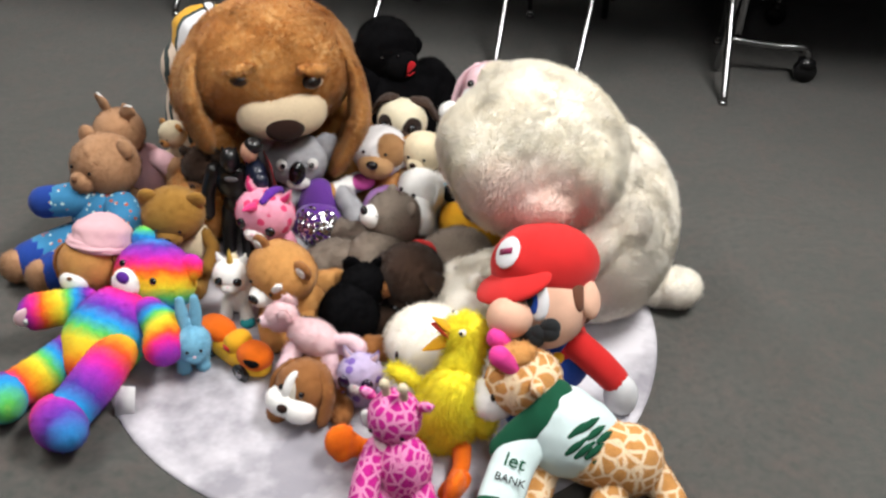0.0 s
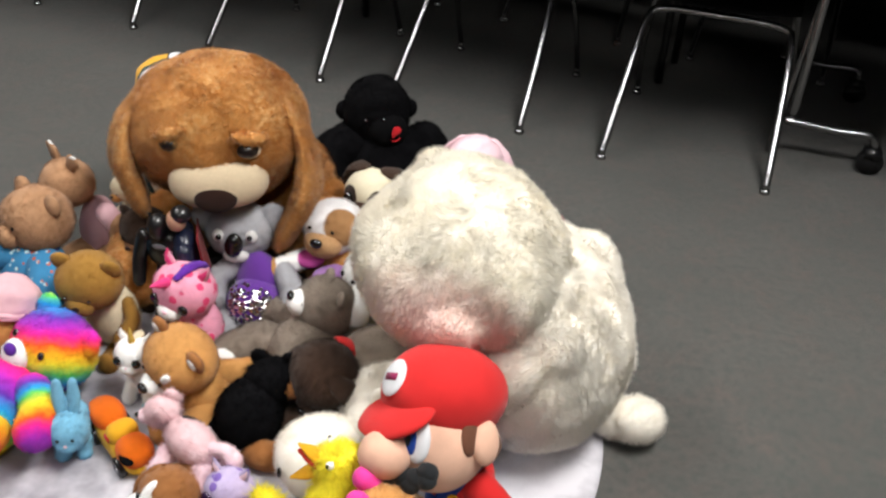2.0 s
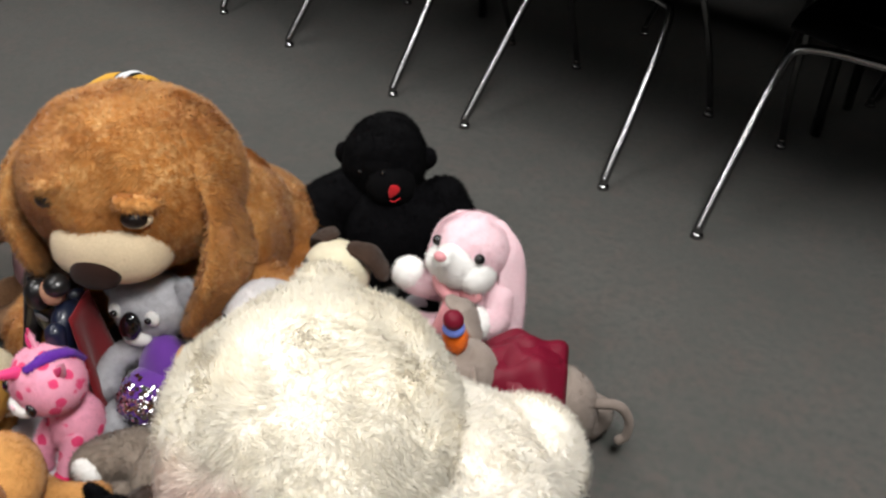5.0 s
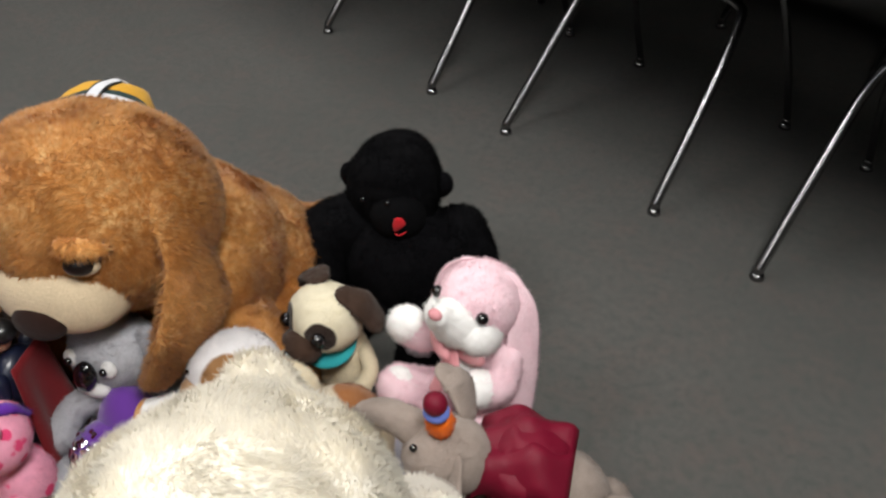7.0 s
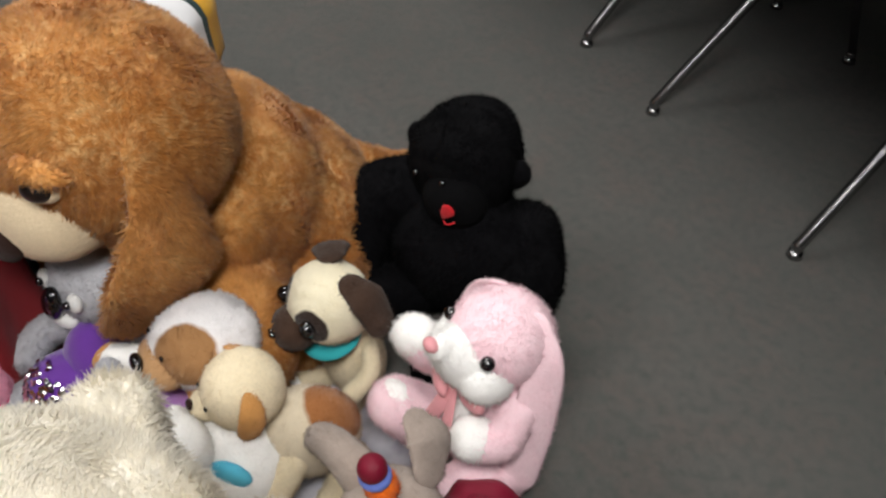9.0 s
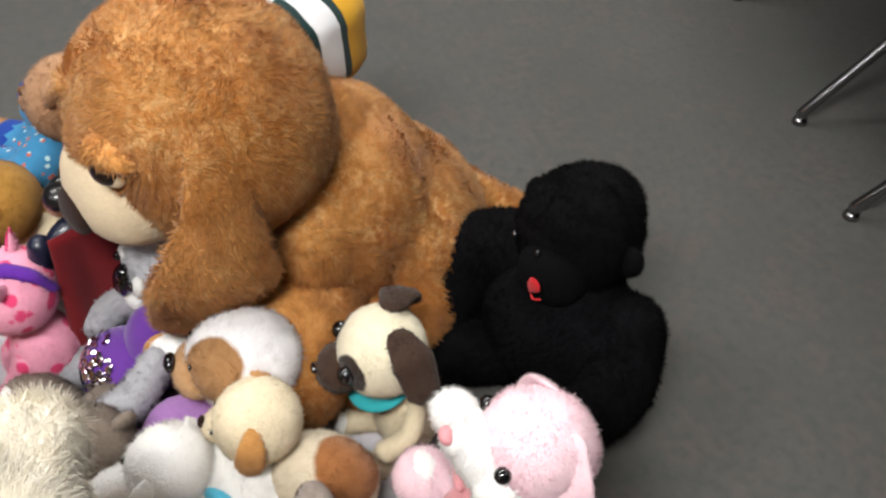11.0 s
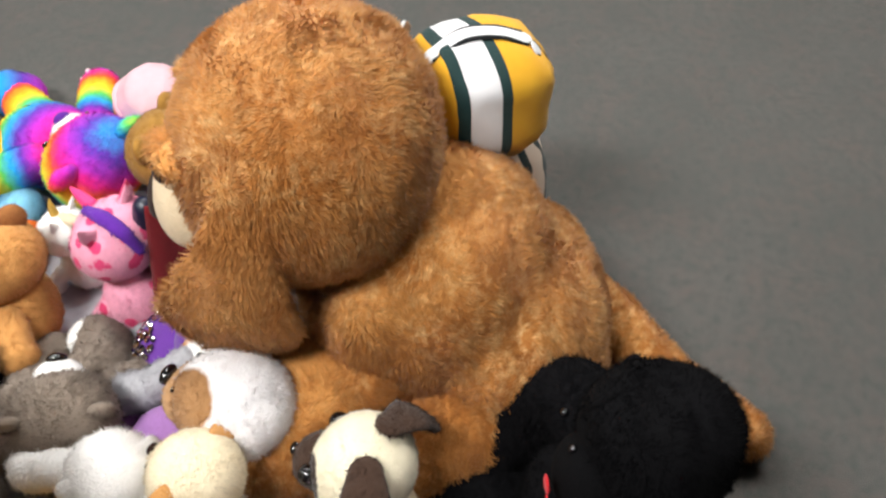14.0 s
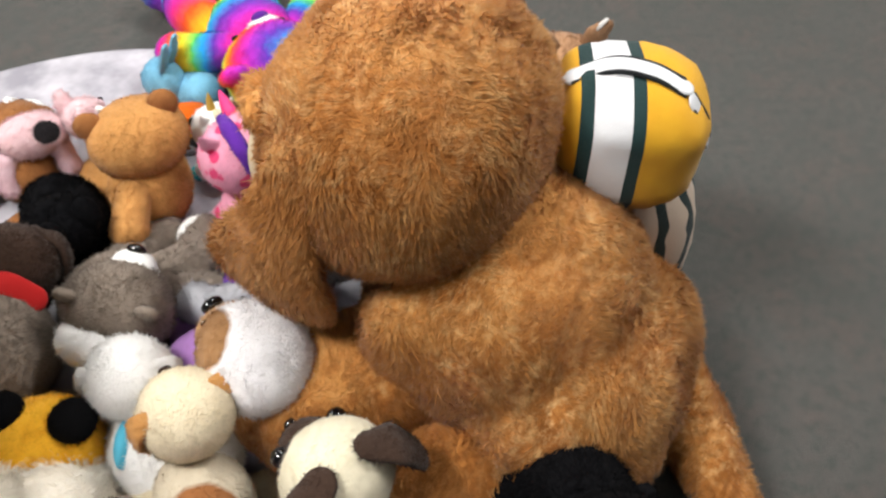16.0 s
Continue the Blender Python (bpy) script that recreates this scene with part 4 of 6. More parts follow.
def koala():
    T = thing("koala_plush", "grey koala plush in a purple dress with silver sequins", "stuffed toy", (-0.17, 1.87, 0))
    c = (-0.22, 1.91, 0.202)
    h, put, R = head(T, c, (0.073, 0.062, 0.062), 11, -10, 0, GREYFUR, TUFT, muzzle=None, eye=0, ears="none")
    n = part("nose", blob(put(-0.02, -1.05, -0.14), (0.02, 0.014, 0.029), R @ turn(0, 10, 0)), BLACKBEAD, h, "large black oval nose")
    for k in (-1, 1):
        e = part("eye_patch", blob(put(k * 0.48, -0.86, 0.14), (0.0135, 0.009, 0.0145), R), WHITEFUR, h)
        part("eye", blob(put(k * 0.45, -1.02, 0.14), 0.0065, None, 0, sub=2), BLACKBEAD, e)
        part("ear", blob(put(k * 0.98, 0.1, 0.45), (0.034, 0.018, 0.034), R, 0.03), GREYFUR, h, fur=TUFT)
    part("chin", blob(put(0, -0.82, -0.6), (0.028, 0.016, 0.016), R), WHITEFUR, h)
    dress = part("dress", joined(blob((-0.165, 1.87, 0.11), (0.055, 0.05, 0.07), None, 0.03, taper=-0.2), blob((-0.16, 1.82, 0.085), (0.062, 0.06, 0.055), None, 0.03)), PURPLE, T, "purple dress")
    # sequins over the front of the skirt
    vs, fs = [], []
    centre, rad = np.array((-0.16, 1.82, 0.085)), np.array((0.064, 0.062, 0.057))
    for k in range(420):
        u = np.array((rng.uniform(-0.75, 0.75), rng.uniform(-1, -0.1), rng.uniform(-0.55, 0.8)))
        u /= np.linalg.norm(u)
        if not (-0.62 < u[0] < 0.75 and u[2] > -0.45):
            continue
        p = centre + u * rad
        nn = u / rad
        nn = nn / np.linalg.norm(nn) + rng.normal(size=3) * 0.28
        nn /= np.linalg.norm(nn)
        a = np.cross(nn, (0.3, 0.2, 0.9))
        a /= np.linalg.norm(a)
        b = np.cross(nn, a)
        th = np.linspace(0, 2 * math.pi, 7)[:-1]
        ring = p + 0.0042 * (np.cos(th)[:, None] * a + np.sin(th)[:, None] * b)
        vs.append(np.vstack([ring, [p + nn * 0.0008]]))
        fs.append(np.array([[6, j, (j + 1) % 6] for j in range(6)]))
    part("sequin_panel", joined(*zip(vs, fs)), plastic("silver_sequin", (0.8, 0.8, 0.84), 0.1, 0.0, 1.0), dress, "silver sequins")
    limb(T, "arm", [(-0.11, 1.87, 0.14), (-0.075, 1.83, 0.115), (-0.065, 1.79, 0.1)], [0.022, 0.027, 0.028], GREYFUR, TUFT)
    limb(T, "arm", [(-0.22, 1.87, 0.14), (-0.25, 1.83, 0.12), (-0.24, 1.79, 0.1)], [0.022, 0.025, 0.026], GREYFUR, TUFT)
    limb(T, "leg", [(-0.13, 1.8, 0.05), (-0.105, 1.75, 0.04), (-0.09, 1.72, 0.04)], [0.035, 0.036, 0.036], GREYFUR, TUFT)
    limb(T, "leg", [(-0.2, 1.8, 0.05), (-0.215, 1.75, 0.045), (-0.225, 1.72, 0.05)], [0.035, 0.036, 0.034], GREYFUR, TUFT)
    part("foot", blob((-0.225, 1.715, 0.06), (0.03, 0.02, 0.036), None), WHITEFUR, T, fur=SHORT)


koala()


def calico_cat():
    T = thing("calico_cat_plush", "white and tan cat plush in a pink and lilac outfit", "stuffed toy", (-0.03, 1.96, 0))
    c = np.array((-0.03, 1.98, 0.202))
    base = np.array(T["base"])
    R = facing(-8, -8)
    put = local(c, 0.06, R)
    coat = patched("white_and_tan_pile", (0.93, 0.91, 0.92), [((0.36, 0.19, 0.08), tuple(put(0.62, -0.62, 0.35) - base), 0.042)])
    h, put, R = head(T, c, (0.066, 0.074, 0.06), -8, -8, 0, coat, TUFT, muzzle=CARAMEL, snout=(0.66, 0.52, 0.5), snout_at=(0.02, -0.74, -0.26), nose=BLACKBEAD, nose_size=0.22, ears="floppy", ear_size=0.62, eye=0.07, eye_at=(0.4, 0.3))
    seated(T, (-0.03, 1.965, 0.2), 0.062, -8, WHITEFUR, TUFT, torso=MAGENTA, legs=False, arms=False)
    limb(T, "arm", [(-0.075, 1.94, 0.14), (-0.11, 1.9, 0.14), (-0.125, 1.88, 0.14)], [0.022, 0.022, 0.024], WHITEFUR, TUFT)
    part("paw", blob((-0.135, 1.875, 0.138), 0.025, None, 0.03), TAN, T, fur=SHORT)
    part("sleeve", blob((-0.07, 1.925, 0.145), (0.034, 0.026, 0.018), turn(0, 10, 30), 0.03), MAGENTA, T, "bright pink sleeve")
    part("skirt", blob((-0.01, 1.89, 0.1), (0.055, 0.06, 0.05), None, 0.06, 6), LILAC, T, "shiny lilac skirt")
    limb(T, "leg", [(-0.02, 1.86, 0.06), (-0.05, 1.79, 0.045), (-0.06, 1.76, 0.045)], [0.03, 0.03, 0.032], LILAC, TUFT)
    limb(T, "leg", [(0.03, 1.87, 0.05), (0.04, 1.82, 0.04), (0.045, 1.79, 0.04)], [0.03, 0.03, 0.03], WHITEFUR, TUFT)


calico_cat()


def pug():
    T = thing("pug_plush", "cream pug plush with dark ears and eye patches", "stuffed toy", (0.04, 2.17, 0))
    c = (0.008, 2.152, 0.2)
    base = np.array(T["base"])
    R = facing(-8, 4)
    put = local(c, 0.062, R)
    coat = patched("cream_pug_pile", (0.8, 0.73, 0.55), [((0.03, 0.018, 0.014), tuple(put(k * 0.62, -0.75, 0.15) - base), 0.027) for k in (-1, 1)])
    h = part("head", blob(c, (0.064, 0.06, 0.058), R, 0.03), coat, T, fur=SHORT)
    m = part("muzzle", blob(put(0, -0.92, -0.34), (0.036, 0.034, 0.03), R, 0.02), DARKBROWN, h, "dark brown muzzle", fur=SHORT)
    part("nose", blob(put(0, -1.46, -0.2), (0.01, 0.006, 0.007), R), BLACKBEAD, m)
    part("tongue", blob(put(0.05, -1.15, -0.78), (0.011, 0.008, 0.008), R), PINKSATIN, m)
    for k in (-1, 1):
        part("eye", blob(put(k * 0.6, -0.8, 0.15), 0.0125, None, 0, sub=2), BLACKBEAD, h)
        part("ear", tube([put(k * 0.55, 0.4, 0.78), put(k * 0.92, 0.55, 0.62), put(k * 1.2, 0.65, 0.15)], [0.02, 0.028, 0.024], 0.35, R @ np.array((0.6 * k, 0.2, 0.8))), DARKBROWN, h, fur=SHORT)
    seated(T, (0.02, 2.165, 0.19), 0.065, 4, BEIGE, SHORT, paw=WHITEFUR)
    part("collar", blob((0.017, 2.145, 0.145), (0.046, 0.046, 0.01), turn(15, 0, 0), 0), TEAL, T, "teal collar")


pug()


def puppy():
    T = thing("spotted_puppy_plush", "cream puppy plush with tan ears and a tan back", "stuffed toy", (0.1, 2.03, 0))
    base = np.array(T["base"])
    h, put, R = head(T, (0.072, 1.98, 0.207), (0.055, 0.054, 0.05), -15, -2, 0, BEIGE, SHORT, muzzle=BEIGE, snout=(0.42, 0.42, 0.36), snout_at=(-0.05, -0.85, -0.28), ears="floppy", ear=TAN, eye=0.08)
    coat = patched("cream_and_tan_pile", (0.66, 0.57, 0.43), [((0.3, 0.12, 0.04), tuple(np.array((0.14, 2.08, 0.16)) - base), 0.05)])
    body(T, (0.115, 2.04, 0.11), (0.058, 0.075, 0.07), coat, turn(-25, 0, -20), SHORT)
    for p in ([(0.075, 1.99, 0.12), (0.06, 1.95, 0.08), (0.05, 1.93, 0.05)], [(0.14, 2.0, 0.11), (0.15, 1.96, 0.07), (0.15, 1.94, 0.045)], [(0.08, 2.09, 0.06), (0.05, 2.06, 0.04), (0.04, 2.04, 0.035)], [(0.16, 2.08, 0.06), (0.18, 2.05, 0.04), (0.19, 2.03, 0.035)]):
        limb(T, "leg", p, [0.026, 0.025, 0.026], BEIGE, SHORT)


puppy()


def lamb():
    T = thing("white_lamb_plush", "fluffy white lamb plush with bead eyes", "stuffed toy", (0.09, 1.88, 0))
    h, put, R = head(T, (0.078, 1.87, 0.168), (0.054, 0.052, 0.05), -40, -10, 0, WHITEFUR, (100000, 0.009, 0.0018), eye=0.12, eye_at=(0.36, 0.05), ears="floppy", ear_size=0.8)
    body(T, (0.085, 1.94, 0.09), (0.075, 0.085, 0.085), WHITEFUR, None, (100000, 0.009, 0.0018))
    limb(T, "arm", [(0.08, 1.84, 0.14), (0.075, 1.8, 0.15), (0.08, 1.765, 0.145)], [0.032, 0.03, 0.032], WHITEFUR, TUFT)
    limb(T, "leg", [(0.14, 1.88, 0.05), (0.16, 1.83, 0.04), (0.16, 1.8, 0.035)], [0.03, 0.03, 0.03], WHITEFUR, TUFT)
    part("ribbon", blob((0.13, 1.92, 0.14), (0.03, 0.012, 0.02), turn(0, 20, 40)), cloth("sky_blue_ribbon", (0.1, 0.5, 0.7)), T, "sky-blue ribbon")


lamb()


def yellow_duck_hat():
    T = thing("yellow_bug_eyed_plush", "amber-yellow plush with two big black eyes", "stuffed toy", (0.195, 1.83, 0))
    h = part("head", blob((0.2, 1.835, 0.105), (0.08, 0.07, 0.068), turn(0, 0, -35), 0.03), AMBERFUR, T, fur=TUFT)
    for p in ((0.155, 1.865, 0.165), (0.205, 1.795, 0.165)):
        part("eye", blob(p, (0.028, 0.028, 0.022), None, 0.01), BLACKFACE, h, fur=SHORT)
    part("beak", blob((0.245, 1.875, 0.1), (0.03, 0.03, 0.014), turn(0, 0, 45)), ORANGE, h, fur=SHORT)
    body(T, (0.2, 1.83, 0.045), (0.06, 0.055, 0.045), INK, None, None)


yellow_duck_hat()


def grey_bear():
    T = thing("grey_brown_bear_plush", "grey-brown bear plush with a white muzzle, lying down", "stuffed toy", (0.01, 1.71, 0))
    h, put, R = head(T, (0.022, 1.766, 0.15), (0.07, 0.064, 0.062), -62, -22, -6, GREYBROWN, TUFT, muzzle=WHITEFUR, snout=(0.5, 0.46, 0.4), snout_at=(0.0, -0.82, -0.05), nose=BLACKBEAD, nose_size=0.2, eye=0.06, ears="round", ear_size=0.8)
    body(T, (0.0, 1.705, 0.075), (0.08, 0.08, 0.075), GREYBROWN, turn(0, 0, 20), TUFT)
    limb(T, "arm", [(-0.03, 1.74, 0.11), (-0.09, 1.79, 0.09), (-0.12, 1.8, 0.08)], [0.03, 0.03, 0.03], GREYBROWN, TUFT)
    limb(T, "leg", [(-0.03, 1.7, 0.07), (-0.1, 1.72, 0.065), (-0.15, 1.7, 0.05), (-0.17, 1.68, 0.045)], [0.045, 0.045, 0.042, 0.04], GREYBROWN, TUFT)
    limb(T, "leg", [(-0.02, 1.66, 0.06), (-0.08, 1.63, 0.05), (-0.14, 1.62, 0.035)], [0.042, 0.035, 0.03], GREYBROWN, TUFT)
    part("foot", blob((-0.165, 1.66, 0.05), (0.03, 0.02, 0.03), None), WHITEFUR, T, fur=SHORT)


grey_bear()


def scarf_dog():
    T = thing("dark_brown_dog_plush", "dark brown dog plush with a red bandana", "stuffed toy", (0.11, 1.63, 0))
    h, put, R = head(T, (0.075, 1.585, 0.135), (0.07, 0.066, 0.06), -30, 40, 0, DARKBROWN, TUFT, muzzle=DARKBROWN, snout=(0.5, 0.4, 0.36), nose=BLACKBEAD, ears="floppy", ear_size=1.05, eye=0.08)
    body(T, (0.165, 1.67, 0.1), (0.09, 0.075, 0.09), GREYBROWN, turn(0, 0, 30), TUFT)
    limb(T, "leg", [(0.12, 1.6, 0.06), (0.05, 1.55, 0.04), (0.02, 1.54, 0.035)], [0.035, 0.034, 0.034], DARKBROWN, TUFT)
    limb(T, "leg", [(0.19, 1.62, 0.07), (0.2, 1.56, 0.04), (0.19, 1.53, 0.035)], [0.035, 0.034, 0.034], GREYBROWN, TUFT)
    part("scarf", tube([(0.115, 1.59, 0.12), (0.115, 1.615, 0.165), (0.1, 1.645, 0.172), (0.085, 1.67, 0.15)], 0.018, 0.3, (0.3, 0.2, 0.95)), REDCLOTH, T, "red bandana")


scarf_dog()


def black_dog():
    T = thing("black_and_tan_dog_plush", "black dog plush with tan paws lying in the pile", "stuffed toy", (-0.045, 1.5, 0))
    body(T, (-0.045, 1.51, 0.07), (0.06, 0.075, 0.07), BLACKFUR, None, TUFT)
    h = part("head", blob((-0.02, 1.56, 0.115), (0.05, 0.05, 0.045), None, 0.03), BLACKFUR, T, fur=TUFT)
    part("muzzle", blob((0.015, 1.555, 0.115), (0.03, 0.024, 0.024), None), RUST, h, fur=SHORT)
    for p in ((-0.05, 1.59, 0.14), (0.01, 1.595, 0.14)):
        part("ear", blob(p, (0.02, 0.012, 0.028), turn(20, 0, 0)), BLACKFUR, h, fur=SHORT)
    limb(T, "leg", [(-0.03, 1.47, 0.04), (0.0, 1.45, 0.035), (0.03, 1.46, 0.03)], [0.03, 0.028, 0.028], RUST, SHORT)
    limb(T, "leg", [(-0.09, 1.5, 0.04), (-0.11, 1.47, 0.035), (-0.11, 1.45, 0.03)], [0.03, 0.028, 0.028], BLACKFUR, SHORT)


black_dog()


def tan_bear():
    T = thing("tan_bear_plush", "tan bear plush with white muzzle and white ear linings", "stuffed toy", (-0.175, 1.52, 0))
    h, put, R = head(T, (-0.185, 1.535, 0.155), (0.075, 0.066, 0.06), -34, 12, 10, TAN, SHORT, muzzle=WHITEFUR, snout=(0.4, 0.48, 0.34), snout_at=(0, -0.85, -0.3), nose=BLACKBEAD, nose_size=0.19, eye=0.07, ears="round", ear=RUST, inner=WHITEFUR)
    part("brow_stripe", blob(put(0.42, -0.78, 0.3), (0.008, 0.008, 0.03), R @ turn(0, 35, 0)), WHITEFUR, h, "white brow stripe", fur=SHORT)
    body(T, (-0.17, 1.55, 0.07), (0.068, 0.06, 0.07), TAN, None, SHORT)
    limb(T, "arm", [(-0.135, 1.57, 0.1), (-0.1, 1.6, 0.085), (-0.09, 1.61, 0.08)], [0.027, 0.027, 0.029], TAN, SHORT)
    limb(T, "arm", [(-0.2, 1.52, 0.1), (-0.2, 1.47, 0.07), (-0.19, 1.45, 0.045)], [0.027, 0.027, 0.028], TAN, SHORT)
    limb(T, "leg", [(-0.14, 1.54, 0.05), (-0.14, 1.48, 0.045), (-0.145, 1.44, 0.035)], [0.035, 0.034, 0.032], TAN, SHORT)


tan_bear()


def unicorn():
    T = thing("white_unicorn_plush", "small white unicorn plush with big dark eyes", "stuffed toy", (-0.3, 1.575, 0))
    h, put, R = head(T, (-0.3, 1.565, 0.115), (0.04, 0.036, 0.037), 0, -12, 0, WHITEFUR, SHORT, muzzle=WHITEFUR, snout=(0.5, 0.35, 0.34), snout_at=(0, -0.7, -0.5), nose=PINKFUR, nose_size=0.08, eye=0.26, eye_at=(0.48, -0.05), ears="point", ear_size=0.8)
    part("horn", tube([put(0, -0.3, 0.9), put(0, -0.4, 1.35), put(0, -0.45, 1.75)], [0.007, 0.005, 0.001]), plush("rainbow_horn", (0.8, 0.55, 0.12)), h, "gold horn")
    part("mane", blob(put(0, 0.35, 0.85), (0.01, 0.02, 0.01), R), BEIGE, h, fur=SHORT)
    body(T, (-0.295, 1.585, 0.05), (0.03, 0.036, 0.045), WHITEFUR, None, SHORT)
    limb(T, "leg", [(-0.31, 1.565, 0.05), (-0.315, 1.55, 0.03), (-0.317, 1.545, 0.014)], [0.014, 0.013, 0.014], WHITEFUR, SHORT)
    limb(T, "leg", [(-0.28, 1.565, 0.05), (-0.272, 1.545, 0.03), (-0.27, 1.54, 0.014)], [0.014, 0.013, 0.014], WHITEFUR, SHORT)
    part("hoof", blob((-0.268, 1.535, 0.014), (0.016, 0.016, 0.012), None), TEAL, T)


unicorn()


def pink_cat():
    spots = dotted("pink_leopard_pile", (0.8, 0.34, 0.47), (0.72, 0.06, 0.18), 34, 0.3)
    T = thing("pink_spotted_cat_plush", "bright pink spotted cat-like unicorn plush with purple fringe", "stuffed toy", (-0.25, 1.7, 0))
    h, put, R = head(T, (-0.252, 1.7, 0.185), (0.066, 0.058, 0.056), -12, -4, 8, spots, SHORT, muzzle=WHITEFUR, snout=(0.42, 0.28, 0.28), snout_at=(0, -0.82, -0.5), nose=PINKFUR, nose_size=0.1, eye=0.2, eye_at=(0.5, -0.15), ears="point", inner=cloth("hot_pink_felt", (0.75, 0.04, 0.2)), ear_size=0.75)
    part("horn", tube([put(-0.2, -0.75, 0.62), put(-0.25, -1.1, 0.72), put(-0.3, -1.4, 0.78)], [0.011, 0.008, 0.002]), cloth("hot_pink_satin", (0.8, 0.05, 0.22), rough=0.4), h, "hot pink horn")
    part("fringe", tube([put(0.05, -0.55, 0.86), put(0.1, 0, 1.0), put(0.15, 0.6, 0.85), put(0.15, 0.95, 0.4)], [0.008, 0.012, 0.011, 0.008], 0.6, (0, 0, 1)), plush("violet_pile", (0.14, 0.03, 0.38)), h, "violet fringe", fur=SHORT)
    body(T, (-0.235, 1.715, 0.075), (0.045, 0.05, 0.07), spots, None, SHORT)
    limb(T, "leg", [(-0.26, 1.685, 0.08), (-0.27, 1.66, 0.04), (-0.272, 1.655, 0.02)], [0.022, 0.02, 0.02], spots, SHORT)
    limb(T, "leg", [(-0.215, 1.69, 0.08), (-0.21, 1.665, 0.04), (-0.21, 1.655, 0.02)], [0.022, 0.02, 0.02], spots, SHORT)
    part("hoof", blob((-0.21, 1.65, 0.02), (0.022, 0.022, 0.018), None), cloth("crimson_felt", (0.6, 0.02, 0.1)), T)


pink_cat()


def rainbow_bear():
    T = thing("rainbow_bear_plush", "rainbow tie-dye bear plush lying on its back", "stuffed toy", (-0.53, 1.38, 0))
    base = np.array(T["base"])
    c = np.array((-0.452, 1.535, 0.118))
    R = facing(-20, -32, 12)
    down = np.array((0.05, -0.57, -0.82))
    skin = rainbow("rainbow_pile_head", tuple(down), tuple(c - base - down * 0.088), 0.14, 0.6)
    h, put, R = head(T, c, (0.086, 0.076, 0.078), -20, -32, 12, skin, SHORT, muzzle=WHITEFUR, snout=(0.42, 0.36, 0.38), snout_at=(-0.12, -0.88, -0.2), nose=cloth("violet_nose", (0.1, 0.02, 0.3)), nose_size=0.19, eye=0.1, eye_at=(0.46, 0.18), ears="round", ear_size=1.05, sub=4)
    ax = np.array((0.04, 0.12, 0.06))
    ax /= np.linalg.norm(ax)
    part("body", blob((-0.512, 1.395, 0.075), (0.08, 0.11, 0.072), turn(18, 0, -14), 0.02, sub=4), rainbow("rainbow_pile_body", tuple(ax), (0.0, -0.12, 0.0), 0.205, 0.84), T, fur=SHORT)

    def dyed(name, pts, rad, start, length=0.17):
        d = np.array(pts[0], float) - np.array(pts[-1], float)
        return part(name, tube(pts, rad, n=16), rainbow("rainbow_pile_" + name, tuple(d), tuple(np.array(pts[-1]) - base), length, start), T, fur=SHORT)

    dyed("leg", [(-0.475, 1.34, 0.08), (-0.482, 1.27, 0.082), (-0.515, 1.2, 0.055)], [0.042, 0.044, 0.042], 0.62, 0.26)
    dyed("leg", [(-0.565, 1.36, 0.06), (-0.605, 1.305, 0.05), (-0.64, 1.25, 0.05)], [0.04, 0.04, 0.038], 0.0, 0.15)
    dyed("foot", [(-0.535, 1.19, 0.05), (-0.515, 1.165, 0.06), (-0.5, 1.15, 0.065)], [0.045, 0.048, 0.04], 0.78, 0.3)
    dyed("foot", [(-0.66, 1.245, 0.045), (-0.645, 1.225, 0.055), (-0.635, 1.21, 0.06)], [0.042, 0.045, 0.038], 0.62, 0.3)
    dyed("arm", [(-0.575, 1.46, 0.1), (-0.62, 1.44, 0.1), (-0.655, 1.425, 0.1)], [0.032, 0.036, 0.037], 0.05, 0.13)
    dyed("arm", [(-0.435, 1.43, 0.11), (-0.395, 1.395, 0.105), (-0.385, 1.355, 0.09)], [0.032, 0.036, 0.038], 0.1, 0.13)
    pad = part("paw_pad", blob((-0.668, 1.398, 0.105), (0.022, 0.008, 0.022), turn(0, 0, 35)), PINKFUR, T, "pink paw pad with stitched bars")
    for k in (-1, 1):
        part("stitching", slab((-0.668 + k * 0.006, 1.388 - k * 0.004, 0.105), (0.008, 0.003, 0.014), turn(0, 0, 35)), WHITECLOTH, pad)
    part("care_tag", slab((-0.437, 1.262, 0.03), (0.036, 0.002, 0.062), turn(-20, 6, 8), 0.0006), TAGWHITE, T, "white fabric care tag")


rainbow_bear()


def blue_bunny():
    T = thing("small_blue_bunny_plush", "small light blue bunny plush standing on the mat", "stuffed toy", (-0.335, 1.41, 0))
    body(T, (-0.372, 1.42, 0.06), (0.042, 0.045, 0.038), BLUEFUR, turn(0, 0, -20), SHORT)
    h, put, R = head(T, (-0.335, 1.38, 0.082), (0.036, 0.038, 0.038), 20, -5, 0, BLUEFUR, SHORT, muzzle=BLUEFUR, snout=(0.5, 0.35, 0.4), snout_at=(0, -0.7, -0.35), nose=PINKFUR, nose_size=0.1, eye=0.09, ears="none")
    for k in (-1, 1):
        part("ear", tube([put(k * 0.3, 0.2, 0.8), put(k * 0.36, 0.45, 1.6), put(k * 0.38, 0.6, 2.3)], [0.009, 0.012, 0.008], 0.5, R @ np.array((0, 1.0, 0))), BLUEFUR, h, fur=SHORT)
    for p in ((-0.36, 1.385), (-0.325, 1.4), (-0.385, 1.44), (-0.345, 1.46)):
        limb(T, "leg", [(p[0], p[1], 0.045), (p[0], p[1] - 0.003, 0.025), (p[0], p[1] - 0.006, 0.014)], [0.014, 0.013, 0.014], BLUEFUR, SHORT)


blue_bunny()


